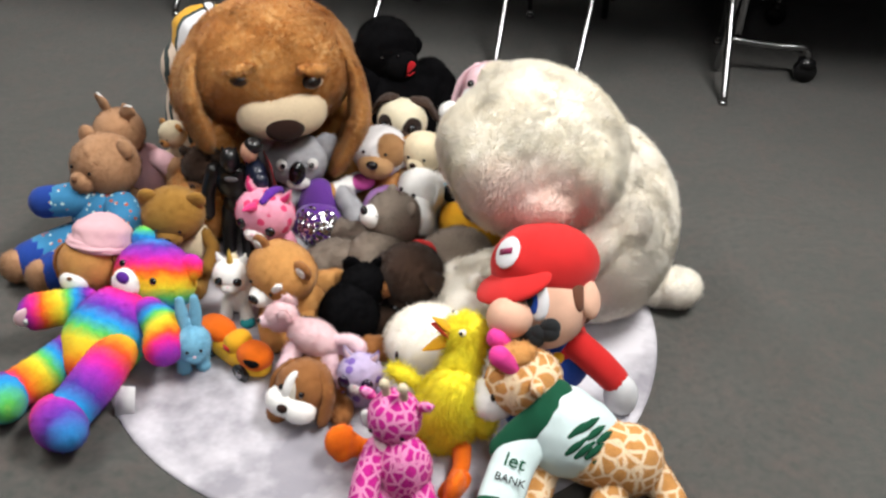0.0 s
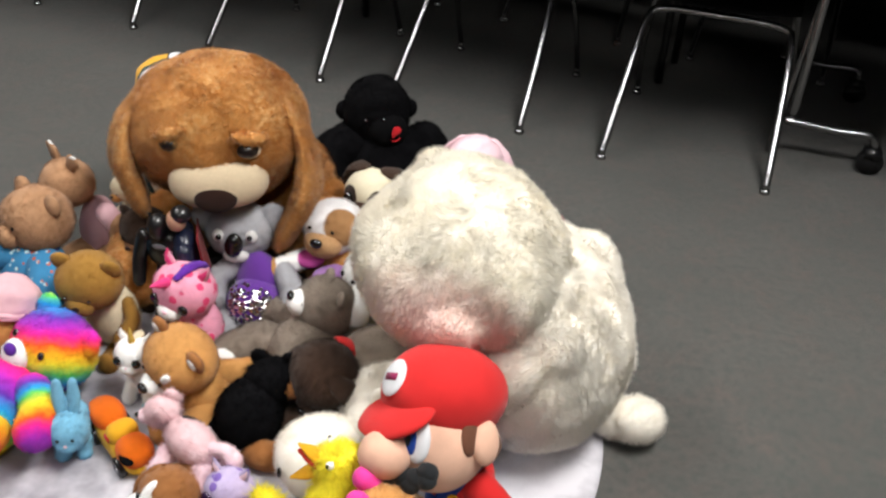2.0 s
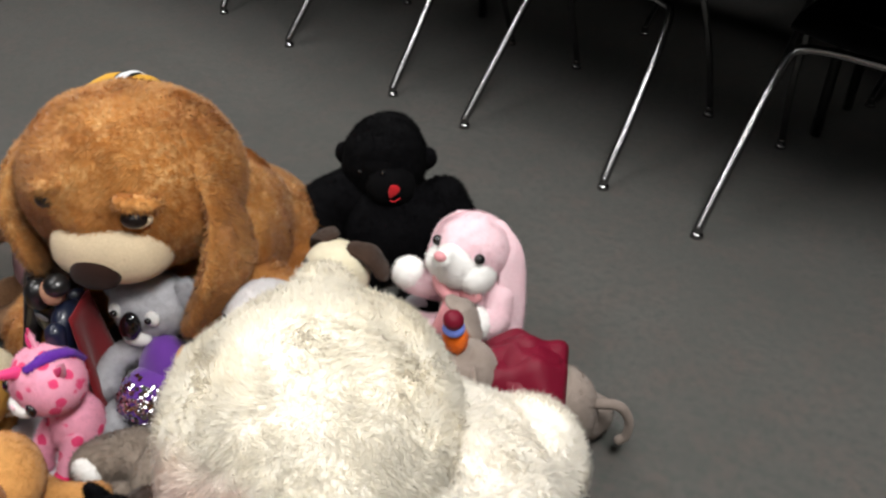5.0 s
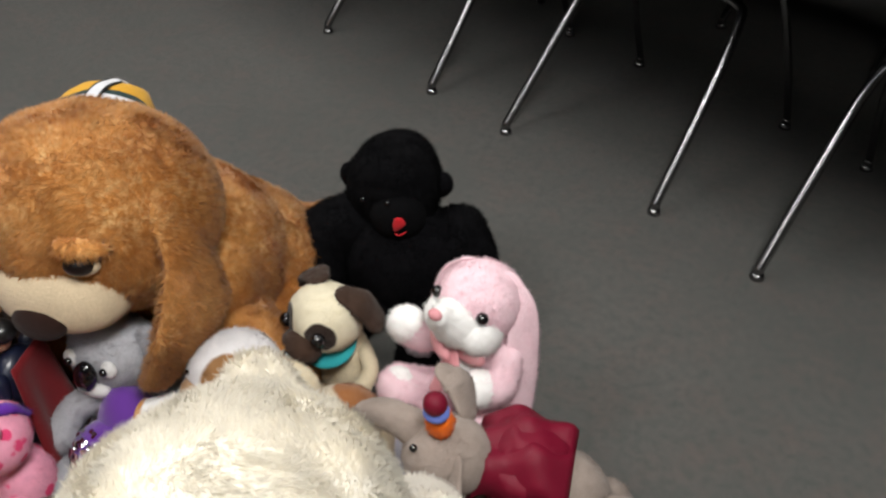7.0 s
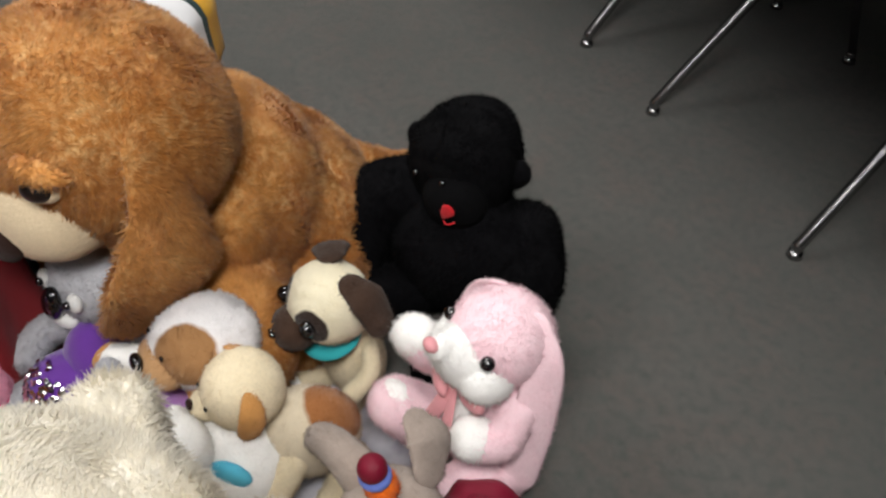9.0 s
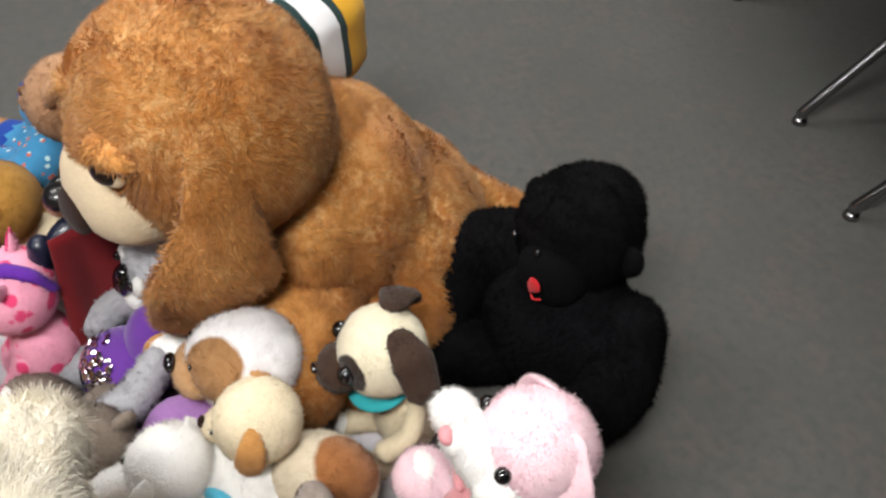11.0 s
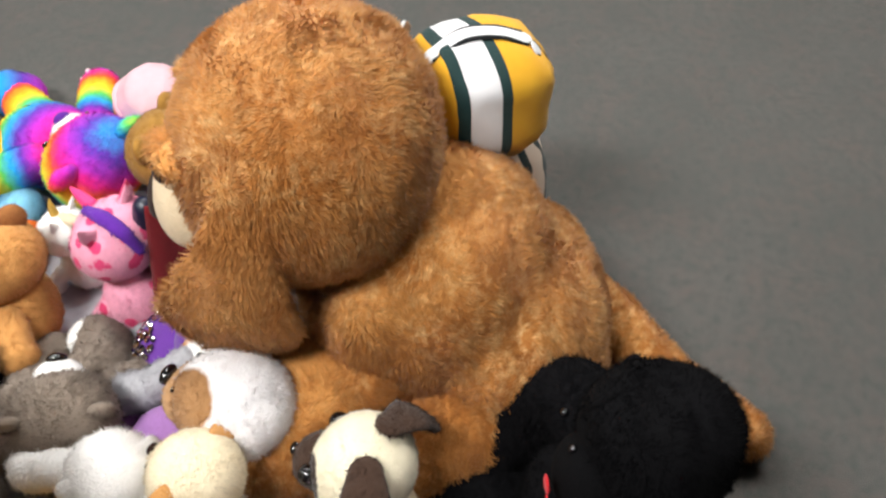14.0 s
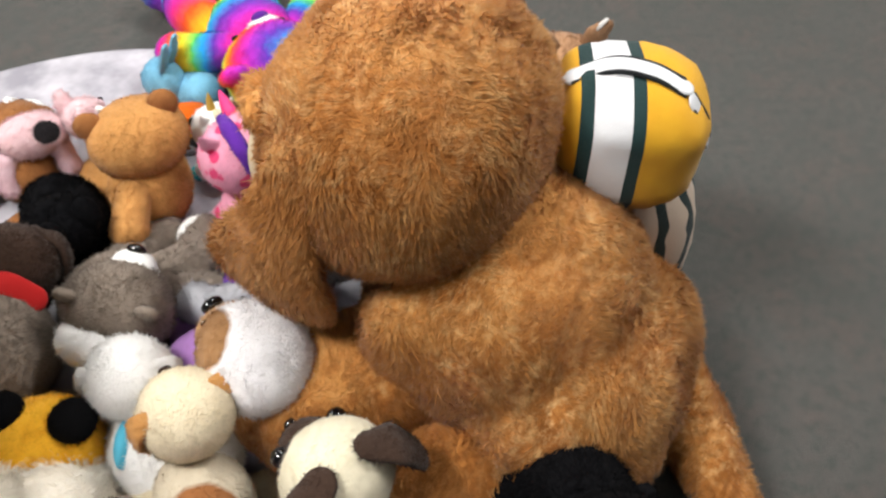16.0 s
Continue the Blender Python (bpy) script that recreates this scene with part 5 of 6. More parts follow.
def orange_car():
    T = thing("toy_car", "orange and yellow soft toy car on the mat", "toy car", (-0.265, 1.43, 0))
    R = turn(0, 0, -37)
    c = np.array((-0.265, 1.425, 0.0))

    def p(x, y, z):
        return c + R @ np.array((x, y, z))

    b = part("body", blob(p(0, 0, 0.032), (0.098, 0.032, 0.026), R, 0.01, boxy=0.25, sub=3), plush("car_yellow_velour", (0.8, 0.42, 0.02), 0.85, islands=0), T, fur=None)
    part("hood", blob(p(-0.055, 0, 0.058), (0.045, 0.031, 0.02), R, 0.02, boxy=0.15), ORANGE, b)
    part("rear", blob(p(0.06, 0, 0.052), (0.038, 0.032, 0.024), R, 0.02, boxy=0.15), ORANGE, b)
    part("roof", blob(p(0.01, 0, 0.06), (0.024, 0.029, 0.02), R, 0.02, boxy=0.2), SUNYELLOW, b)
    part("window", blob(p(0.075, -0.022, 0.058), (0.02, 0.012, 0.008), R, 0), BLACKFACE, b)
    part("badge", slab(p(0.008, -0.029, 0.058), (0.018, 0.003, 0.012), R, 0.001), REDCLOTH, b, "small red badge")
    for x, y in ((-0.055, -0.03), (0.05, -0.03), (-0.055, 0.03), (0.05, 0.03)):
        w = part("wheel", tube([p(x, y - 0.006, 0.02), p(x, y + 0.006, 0.02)], 0.02, n=18, caps=False), BLACKPLASTIC, T)
        part("hubcap", tube([p(x, y - 0.0085, 0.02), p(x, y + 0.0085, 0.02)], 0.009, n=12, caps=False), CHROME, w)


orange_car()


def pink_poodle():
    T = thing("pink_poodle_plush", "fluffy pale pink dog plush with black spots", "stuffed toy", (-0.1, 1.375, 0))
    base = np.array(T["base"])
    coat = patched("pale_pink_with_black", (0.86, 0.6, 0.63), [((0.012, 0.01, 0.012), tuple(np.array((-0.105, 1.42, 0.15)) - base), 0.026)])
    body(T, (-0.095, 1.375, 0.12), (0.058, 0.036, 0.034), coat, turn(0, 6, -28), TUFT)
    h = part("head", blob((-0.165, 1.415, 0.135), (0.034, 0.029, 0.029), None, 0.03), coat, T, fur=TUFT)
    part("snout", blob((-0.19, 1.405, 0.13), (0.018, 0.014, 0.013), None), PINKFUR, h, fur=SHORT)
    part("nose", blob((-0.205, 1.4, 0.133), (0.006, 0.005, 0.005), None), BLACKBEAD, h)
    for p in ((-0.155, 1.39, 0.15), (-0.155, 1.44, 0.15)):
        part("ear", blob(p, (0.014, 0.01, 0.024), turn(20, 0, 0)), coat, h, fur=TUFT)
    for a, b in (((-0.13, 1.365, 0.1), (-0.145, 1.33, 0.075)), ((-0.06, 1.34, 0.1), (-0.05, 1.315, 0.07)), ((-0.12, 1.4, 0.1), (-0.12, 1.41, 0.06)), ((-0.045, 1.37, 0.1), (-0.03, 1.38, 0.06))):
        limb(T, "leg", [a, tuple((np.array(a) + b) / 2), b], [0.017, 0.016, 0.017], PINKFUR, TUFT)
    limb(T, "tail", [(-0.045, 1.36, 0.13), (-0.02, 1.355, 0.135), (-0.005, 1.35, 0.125)], [0.012, 0.012, 0.015], PINKFUR, TUFT)


pink_poodle()


def brown_white_dog():
    T = thing("brown_and_white_dog_plush", "brown and white puppy plush lying on the mat", "stuffed toy", (-0.085, 1.32, 0))
    base = np.array(T["base"])
    R = facing(-24, -12)
    put = local((-0.1, 1.295, 0.07), 0.055, R)
    coat = patched("rust_and_white_pile", (0.34, 0.14, 0.045), [((0.72, 0.66, 0.58), tuple(put(-0.05, -0.9, 0.2) - base), 0.02, (1.6, 1, 0.6))])
    h = part("head", blob((-0.1, 1.295, 0.07), (0.058, 0.052, 0.052), R, 0.02), coat, T, fur=SHORT)
    m = part("muzzle", joined(blob(put(-0.35, -0.74, -0.38), (0.036, 0.03, 0.028), R), blob(put(0.28, -0.78, -0.45), (0.034, 0.028, 0.026), R), blob(put(-0.15, -0.72, 0.32), (0.011, 0.014, 0.03), R @ turn(-25, 8, 0))), WHITEFUR, h, "white muzzle", fur=SHORT)
    part("nose", blob(put(-0.05, -1.28, -0.28), (0.0105, 0.008, 0.008), R), CHOC, m)
    for k in (-1, 1):
        part("eye", blob(put(k * 0.4, -0.86, 0.22), 0.006, None, 0, sub=2), BLACKBEAD, h)
        part("ear", tube([put(k * 0.7, 0, 0.6), put(k * 1.02, -0.1, 0.1), put(k * 1.0, -0.25, -0.7)], [0.014, 0.022, 0.022], 0.4, R @ np.array((1.0, 0, 0))), RUST, h, fur=SHORT)
    body(T, (-0.07, 1.35, 0.055), (0.055, 0.06, 0.055), RUST, None, SHORT)
    for p in ([(-0.11, 1.31, 0.03), (-0.14, 1.29, 0.025), (-0.15, 1.27, 0.022)], [(-0.05, 1.31, 0.03), (-0.03, 1.29, 0.025), (-0.03, 1.27, 0.022)]):
        limb(T, "leg", p, [0.022, 0.021, 0.021], RUST, SHORT)


brown_white_dog()


def purple_kitten():
    fur = dotted("lilac_mottled_pile", (0.5, 0.42, 0.62), (0.2, 0.12, 0.42), 40, 0.28)
    T = thing("small_purple_kitten_plush", "small mottled purple kitten plush with big eyes", "stuffed toy", (0.005, 1.315, 0))
    h, put, R = head(T, (0.002, 1.31, 0.098), (0.043, 0.038, 0.038), -8, -12, 0, fur, SHORT, muzzle=WHITEFUR, snout=(0.35, 0.25, 0.3), snout_at=(0, -0.8, -0.35), nose=PINKFUR, nose_size=0.09, eye=0.33, eye_at=(0.5, -0.12), eyes=plastic("dark_violet_bead", (0.02, 0.005, 0.03), 0.08), ears="point", ear_size=0.8, inner=PINKFUR)
    seated(T, (0.002, 1.315, 0.095), 0.038, -12, fur, SHORT, paw=WHITEFUR)


purple_kitten()


def pink_giraffe():
    spots = giraffe("pink_giraffe_pile", (0.62, 0.02, 0.3), (0.82, 0.3, 0.55), 52, 0.1)
    T = thing("pink_giraffe_plush", "hot pink giraffe plush with pale horns", "stuffed toy", (0.09, 1.1, 0))
    h, put, R = head(T, (0.082, 1.135, 0.165), (0.046, 0.046, 0.05), -15, 12, 0, spots, SHORT, muzzle=PINKFUR, snout=(0.55, 0.5, 0.42), snout_at=(-0.1, -0.75, -0.75), nose=MAGENTA, nose_size=0.08, eye=0.1, eye_at=(0.6, 0.0), ears="none")
    for k in (-1, 1):
        part("horn", tube([put(k * 0.32, 0.25, 0.85), put(k * 0.35, 0.25, 1.2), put(k * 0.35, 0.2, 1.5)], [0.007, 0.007, 0.009]), BEIGE, h, fur=SHORT)
        part("ear", blob(put(k * 1.1, 0.3, 0.6), (0.016, 0.008, 0.01), R @ turn(0, -25 * k, 0)), spots, h, fur=SHORT)
    part("ear_tip", blob(put(-0.85, -0.3, -0.1), (0.013, 0.01, 0.024), R @ turn(0, -20, 0)), WHITEFUR, h, fur=SHORT)
    body(T, (0.1, 1.1, 0.075), (0.05, 0.048, 0.075), spots, None, SHORT)
    for p in ([(0.07, 1.08, 0.05), (0.055, 1.03, 0.035), (0.05, 1.0, 0.03)], [(0.13, 1.08, 0.05), (0.15, 1.03, 0.035), (0.155, 1.0, 0.03)], [(0.06, 1.11, 0.11), (0.045, 1.07, 0.09), (0.04, 1.04, 0.07)]):
        limb(T, "leg", p, [0.025, 0.024, 0.024], spots, SHORT)


pink_giraffe()


def yellow_bird():
    T = thing("yellow_bird_plush", "shaggy yellow bird plush with open orange beak and orange feet", "stuffed toy", (0.17, 1.24, 0))
    FUR = (130000, 0.017, 0.0022)
    body(T, (0.172, 1.235, 0.09), (0.062, 0.056, 0.09), YELLOWFUR, turn(0, 10, 0), FUR)
    limb(T, "neck", [(0.175, 1.245, 0.11), (0.188, 1.275, 0.15), (0.198, 1.305, 0.19)], [0.05, 0.036, 0.034], YELLOWFUR, FUR)
    R = facing(-75, -12)
    put = local((0.195, 1.315, 0.205), 0.042, R)
    h = part("head", blob((0.195, 1.315, 0.205), (0.037, 0.043, 0.035), R, 0.03), YELLOWFUR, T, fur=FUR)
    for z, a in ((0.28, -20), (-0.32, 18)):
        part("beak", tube([put(0, -0.7, z * 0.8 - 0.1), put(0, -1.2, z * 1.9 - 0.1), put(0, -1.65, z * 2.9 - 0.1)], [0.019, 0.015, 0.004], 0.4, R @ np.array((0, 0, 1.0))), SUNYELLOW if z > 0 else SUNYELLOW, h, "yellow beak")
    part("mouth", tube([put(0, -0.75, -0.02), put(0, -1.2, 0.22), put(0, -1.55, 0.36)], [0.021, 0.017, 0.006], 0.4, R @ np.array((0, 0, 1.0))), cloth("brick_red_felt", (0.5, 0.04, 0.02)), h, "red mouth lining")
    for k in (-1, 1):
        e = part("eye", blob(put(k * 0.62, -0.45, 0.5), 0.0075, None, 0, sub=2), WHITEBEAD, h)
        part("pupil", blob(put(k * 0.74, -0.55, 0.55), 0.0035, None, 0, sub=2), BLACKBEAD, e)
    part("wing", blob((0.088, 1.285, 0.12), (0.036, 0.016, 0.013), turn(0, 20, -10), 0.05), YELLOWFUR, T, fur=FUR)
    part("wing", blob((0.228, 1.235, 0.09), (0.025, 0.04, 0.05), turn(0, -15, 0), 0.05), YELLOWFUR, T, fur=FUR)
    for leg, foot in (([(0.13, 1.21, 0.04), (0.07, 1.19, 0.035), (0.02, 1.185, 0.032)], (-0.008, 1.178, 0.04)), ([(0.2, 1.19, 0.04), (0.2, 1.15, 0.035), (0.19, 1.12, 0.03)], (0.19, 1.1, 0.036))):
        limb(T, "leg", leg, [0.018, 0.016, 0.016], ORANGE, None)
        part("foot", tube([leg[2], tuple((np.array(leg[2]) + foot) / 2 + (0, 0, 0.004)), tuple(np.array(foot) + (0, 0, 0.006)), tuple(np.array(foot) * 1.35 - np.array(leg[2]) * 0.35 + (0, 0, 0.012))], [0.016, 0.022, 0.034, 0.03], 0.55, (0.3, 0.5, -0.8)), ORANGE, T, fur=SHORT)


yellow_bird()


def cream_toy():
    T = thing("cream_fluffy_plush", "round fluffy cream plush lying behind the yellow bird", "stuffed toy", (0.13, 1.44, 0))
    FUR = (110000, 0.011, 0.0018)
    body(T, (0.13, 1.44, 0.075), (0.095, 0.08, 0.075), IVORY, None, FUR)
    h = part("head", blob((0.205, 1.49, 0.12), (0.055, 0.05, 0.05), None, 0.03), IVORY, T, fur=FUR)
    part("ear", blob((0.215, 1.5, 0.175), (0.022, 0.012, 0.03), None, 0.03), IVORY, h, fur=FUR)
    part("eye", blob((0.065, 1.372, 0.09), (0.004, 0.006, 0.012), None, 0, sub=2), BLACKBEAD, T)
    limb(T, "leg", [(0.2, 1.42, 0.05), (0.24, 1.4, 0.04), (0.26, 1.38, 0.035)], [0.035, 0.033, 0.033], IVORY, FUR)


cream_toy()


def cap_doll():
    """A soft doll with a red cap, sitting; one plain mesh."""
    T = thing("soft_doll", "soft doll with red cap, moustache and blue overalls", "doll", (0.36, 1.38, 0))
    R = facing(-45, -25, -33)
    c = np.array((0.334, 1.382, 0.232))
    put = local(c, 0.088, R)
    shapes, mats = [], []

    def add(m, *s):
        shapes.append(joined(*s)), mats.append(m)

    add(PEACH, blob(c, (0.085, 0.085, 0.085), R, 0.01, sub=4), blob(put(-0.05, -1.14, -0.24), (0.042, 0.042, 0.039), R, 0.01), blob(put(0.98, 0.28, 0.0), (0.016, 0.026, 0.036), R, 0.01), blob(put(-0.98, 0.28, 0.0), (0.016, 0.026, 0.036), R, 0.01))
    add(REDCLOTH, blob(put(0.05, 0.12, 0.8), (0.1, 0.104, 0.082), R @ turn(-4, 0, 0), 0.03, 4, sub=4), blob(put(-0.05, -0.92, 0.42), (0.08, 0.052, 0.015), R @ turn(42, 0, 0), 0.03, 4, sub=4))
    add(WHITECLOTH, blob(put(0.05, 0.12, 0.8) + R @ np.array((-0.012, -0.0965, 0.024)), (0.029, 0.006, 0.031), R @ turn(-20, 0, -6), 0), blob(put(0.44, -0.83, 0.06), (0.022, 0.011, 0.038), R @ turn(0, 0, 22), 0), blob(put(-0.4, -0.82, 0.02), (0.018, 0.01, 0.036), R @ turn(0, 0, -22), 0))
    add(cloth("maroon_stitch", (0.25, 0.02, 0.08)), slab(put(0.05, 0.12, 0.8) + R @ np.array((-0.012, -0.1015, 0.026)), (0.03, 0.004, 0.012), R @ turn(-20, 0, -6), 0.001))
    add(BLUECLOTH, blob(put(0.4, -0.93, 0.06), (0.012, 0.008, 0.025), R @ turn(0, 0, 22), 0), blob(put(-0.34, -0.93, 0.0), (0.011, 0.008, 0.022), R @ turn(0, 0, -22), 0))
    add(INK, *[blob(put(x, -0.92 + 0.25 * abs(x), z), (0.021, 0.014, 0.016), R, 0.05) for x, z in ((0.62, -0.62), (0.3, -0.72), (-0.65, -0.5), (-0.4, -0.62), (-0.14, -0.6), (0.14, -0.6), (0.4, -0.62), (0.65, -0.5))], blob(put(0.39, -0.98, 0.06), (0.0065, 0.006, 0.014), R @ turn(0, 0, 22), 0))
    add(cloth("brown_felt", (0.14, 0.055, 0.03)), *[blob(put(k * 0.93, -0.05, 0.1), (0.008, 0.018, 0.03), R, 0.03) for k in (-1, 1)], blob(put(0, 0.75, -0.1), (0.075, 0.03, 0.045), R, 0.03))
    add(REDCLOTH, blob((0.372, 1.415, 0.125), (0.06, 0.055, 0.06), None, 0.02), tube([(0.405, 1.385, 0.14), (0.45, 1.36, 0.115), (0.485, 1.35, 0.085)], [0.03, 0.03, 0.028]), tube([(0.35, 1.45, 0.14), (0.32, 1.48, 0.1), (0.3, 1.5, 0.08)], [0.03, 0.03, 0.028]))
    add(BLUECLOTH, blob((0.38, 1.41, 0.075), (0.066, 0.06, 0.07), None, 0.02), tube([(0.345, 1.365, 0.1), (0.37, 1.362, 0.15), (0.4, 1.385, 0.185)], 0.014, 0.35, (0, 1, 0.2)), tube([(0.37, 1.39, 0.05), (0.33, 1.33, 0.04), (0.31, 1.3, 0.035)], [0.035, 0.034, 0.034]), tube([(0.39, 1.44, 0.05), (0.34, 1.5, 0.04)], [0.035, 0.034]))
    add(SUNYELLOW, blob((0.372, 1.352, 0.128), (0.012, 0.006, 0.012), turn(-20, 0, 0), 0))
    add(WHITECLOTH, blob((0.5, 1.342, 0.055), (0.033, 0.028, 0.05), turn(0, -12, 0), 0.03), blob((0.29, 1.51, 0.06), 0.03, None, 0.02))
    ob = part("doll", shapes, mats, T)


cap_doll()


def shirt_giraffe():
    spots = giraffe("tan_giraffe_pile", (0.6, 0.29, 0.09), (0.8, 0.62, 0.42), 36, 0.085)
    T = thing("giraffe_plush", "tan patched giraffe plush in a pale bank T-shirt", "stuffed toy", (0.38, 1.18, 0))
    h, put, R = head(T, (0.3, 1.24, 0.168), (0.062, 0.07, 0.06), -84, 18, -5, spots, SHORT, muzzle=WHITEFUR, snout=(0.72, 0.75, 0.62), snout_at=(0, -0.85, -0.3), nose=PINKFUR, nose_size=0.1, eye=0.12, eye_at=(0.6, 0.15), ears="none")
    part("nostril", blob(put(0.45, -1.45, -0.15), (0.005, 0.006, 0.009), R), REDCLOTH, h)
    part("tuft", blob(put(0.0, -0.05, 0.95), (0.03, 0.04, 0.022), R), TAN, h, fur=TUFT)
    for k in (-1, 1):
        part("horn", tube([put(k * 0.35, -0.1, 0.8), put(k * 0.42, -0.25, 1.15), put(k * 0.42, -0.35, 1.4)], [0.014, 0.017, 0.019]), cloth("hot_pink_velour", (0.8, 0.05, 0.32)), h, "hot pink horn")
        part("ear", blob(put(k * 1.0, 0.35, 0.5), (0.02, 0.012, 0.012), R), spots, h, fur=SHORT)
    body(T, (0.42, 1.165, 0.09), (0.11, 0.06, 0.065), spots, turn(0, 6, -18), SHORT)
    part("rump", blob((0.49, 1.155, 0.075), (0.06, 0.058, 0.07), None, 0.02), spots, T, fur=SHORT)
    shirt = part("shirt", joined(blob((0.385, 1.185, 0.103), (0.09, 0.078, 0.08), turn(0, 10, -20), 0.06, 5, sub=4), tube([(0.32, 1.165, 0.12), (0.29, 1.12, 0.095), (0.272, 1.07, 0.08), (0.265, 1.04, 0.07)], [0.04, 0.038, 0.038, 0.04], 0.6, (0.3, 0.3, 1.0), n=16)), SKYCLOTH, T, "pale mint T-shirt with dark green print")
    part("collar", tube([(0.27, 1.135, 0.104), (0.3, 1.15, 0.137), (0.335, 1.163, 0.168), (0.36, 1.2, 0.182)], 0.026, 0.3, (0.0, 0.7, -0.7)), GREENCLOTH, shirt, "dark green collar")
    part("sleeve_hem", tube([(0.266, 1.045, 0.07), (0.264, 1.03, 0.066)], 0.042, 0.6, (0.3, 0.3, 1.0), n=16, caps=False), GREENCLOTH, shirt)
    Q = turn(0, 10, -20)

    def on_shirt(a, b):
        """A point of the shirt's front: a degrees to the side, b degrees up."""
        d = np.array((math.sin(radians(a)), -math.cos(radians(a)) * math.cos(radians(b)), math.cos(radians(a)) * math.sin(radians(b))))
        return np.array((0.385, 1.185, 0.103)) + Q @ (d * np.array((0.093, 0.081, 0.083)))

    marks = [tube([on_shirt(a + 4 * i, b + 9 * i - 9) for i in range(4)], [0.004, 0.0065, 0.006, 0.002], 0.35, Q @ np.array((0.3, -0.6, 0.7)), n=8) for a, b in ((6, 30), (16, 30), (27, 34), (10, 62), (20, 58), (32, 60), (38, 30), (2, 50))]
    part("print", joined(*marks), GREENCLOTH, shirt, "dark green printed emblem")
    for word, size, at in (("let", 0.036, (0.285, 1.088, 0.112)), ("BANK", 0.02, (0.278, 1.06, 0.105))):
        curve = bpy.data.curves.new("lettering", "FONT")
        curve.body, curve.size, curve.extrude, curve.align_x = word, size, 0.0006, "CENTER"
        text = new("lettering", curve)
        text.data.materials.append(GREENCLOTH if size > 0.03 else INK)
        text.parent = shirt
        text.matrix_local = Matrix.Translation(Vector(at) - Vector(T["base"])) @ Euler((radians(18), radians(4), radians(-16))).to_matrix().to_4x4()
    for p in ([(0.47, 1.13, 0.05), (0.45, 1.09, 0.04), (0.44, 1.06, 0.035)], [(0.53, 1.16, 0.05), (0.555, 1.13, 0.035), (0.565, 1.11, 0.03)], [(0.34, 1.14, 0.05), (0.33, 1.1, 0.035), (0.32, 1.08, 0.03)]):
        limb(T, "leg", p, [0.032, 0.028, 0.028], spots, SHORT)
    part("hoof", blob((0.567, 1.1, 0.028), (0.026, 0.026, 0.024), None), RUST, T, fur=SHORT)


shirt_giraffe()


def pajama_bear():
    print_blue = dotted("blue_printed_flannel", (0.05, 0.24, 0.46), (0.5, 0.12, 0.06), 60, 0.22, (0.5, 0.75, 0.8), bump=0.0006)
    T = thing("pyjama_bear_plush", "brown bear plush in blue printed pyjamas", "stuffed toy", (-0.66, 1.76, 0))
    h, put, R = head(T, (-0.632, 1.8, 0.225), (0.078, 0.074, 0.072), -28, -8, 0, FAWN, TUFT, muzzle=FAWN, snout=(0.42, 0.36, 0.36), nose=BROWNFUR, nose_size=0.12, eye=0.06, ears="round")
    body(T, (-0.64, 1.765, 0.1), (0.075, 0.07, 0.1), print_blue, None, None)
    part("collar", blob((-0.64, 1.775, 0.17), (0.06, 0.055, 0.016), turn(10, 0, 0)), BLUECLOTH, T)
    part("sleeve", tube([(-0.67, 1.75, 0.165), (-0.7, 1.74, 0.165), (-0.73, 1.735, 0.16)], [0.036, 0.038, 0.036]), print_blue, T)
    part("cuff", tube([(-0.738, 1.735, 0.16), (-0.755, 1.734, 0.158)], 0.037, caps=True), BLUECLOTH, T)
    part("sleeve", tube([(-0.59, 1.74, 0.15), (-0.57, 1.7, 0.12), (-0.575, 1.67, 0.1)], [0.04, 0.042, 0.04]), print_blue, T)
    for a, b, c in (((-0.69, 1.73, 0.06), (-0.75, 1.69, 0.05), (-0.79, 1.65, 0.045)), ((-0.65, 1.71, 0.055), (-0.69, 1.65, 0.05), (-0.72, 1.62, 0.045))):
        part("trouser_leg", tube([a, b, tuple((np.array(b) + c) / 2)], [0.05, 0.047, 0.045]), print_blue, T)
        part("trouser_cuff", tube([tuple((np.array(b) + c) / 2), tuple(np.array(c) * 0.75 + np.array(b) * 0.25)], 0.046), BLUECLOTH, T)
        part("foot", blob(np.array(c) + (-0.015, -0.012, 0), (0.035, 0.03, 0.04), None), FAWN, T, fur=TUFT)


pajama_bear()


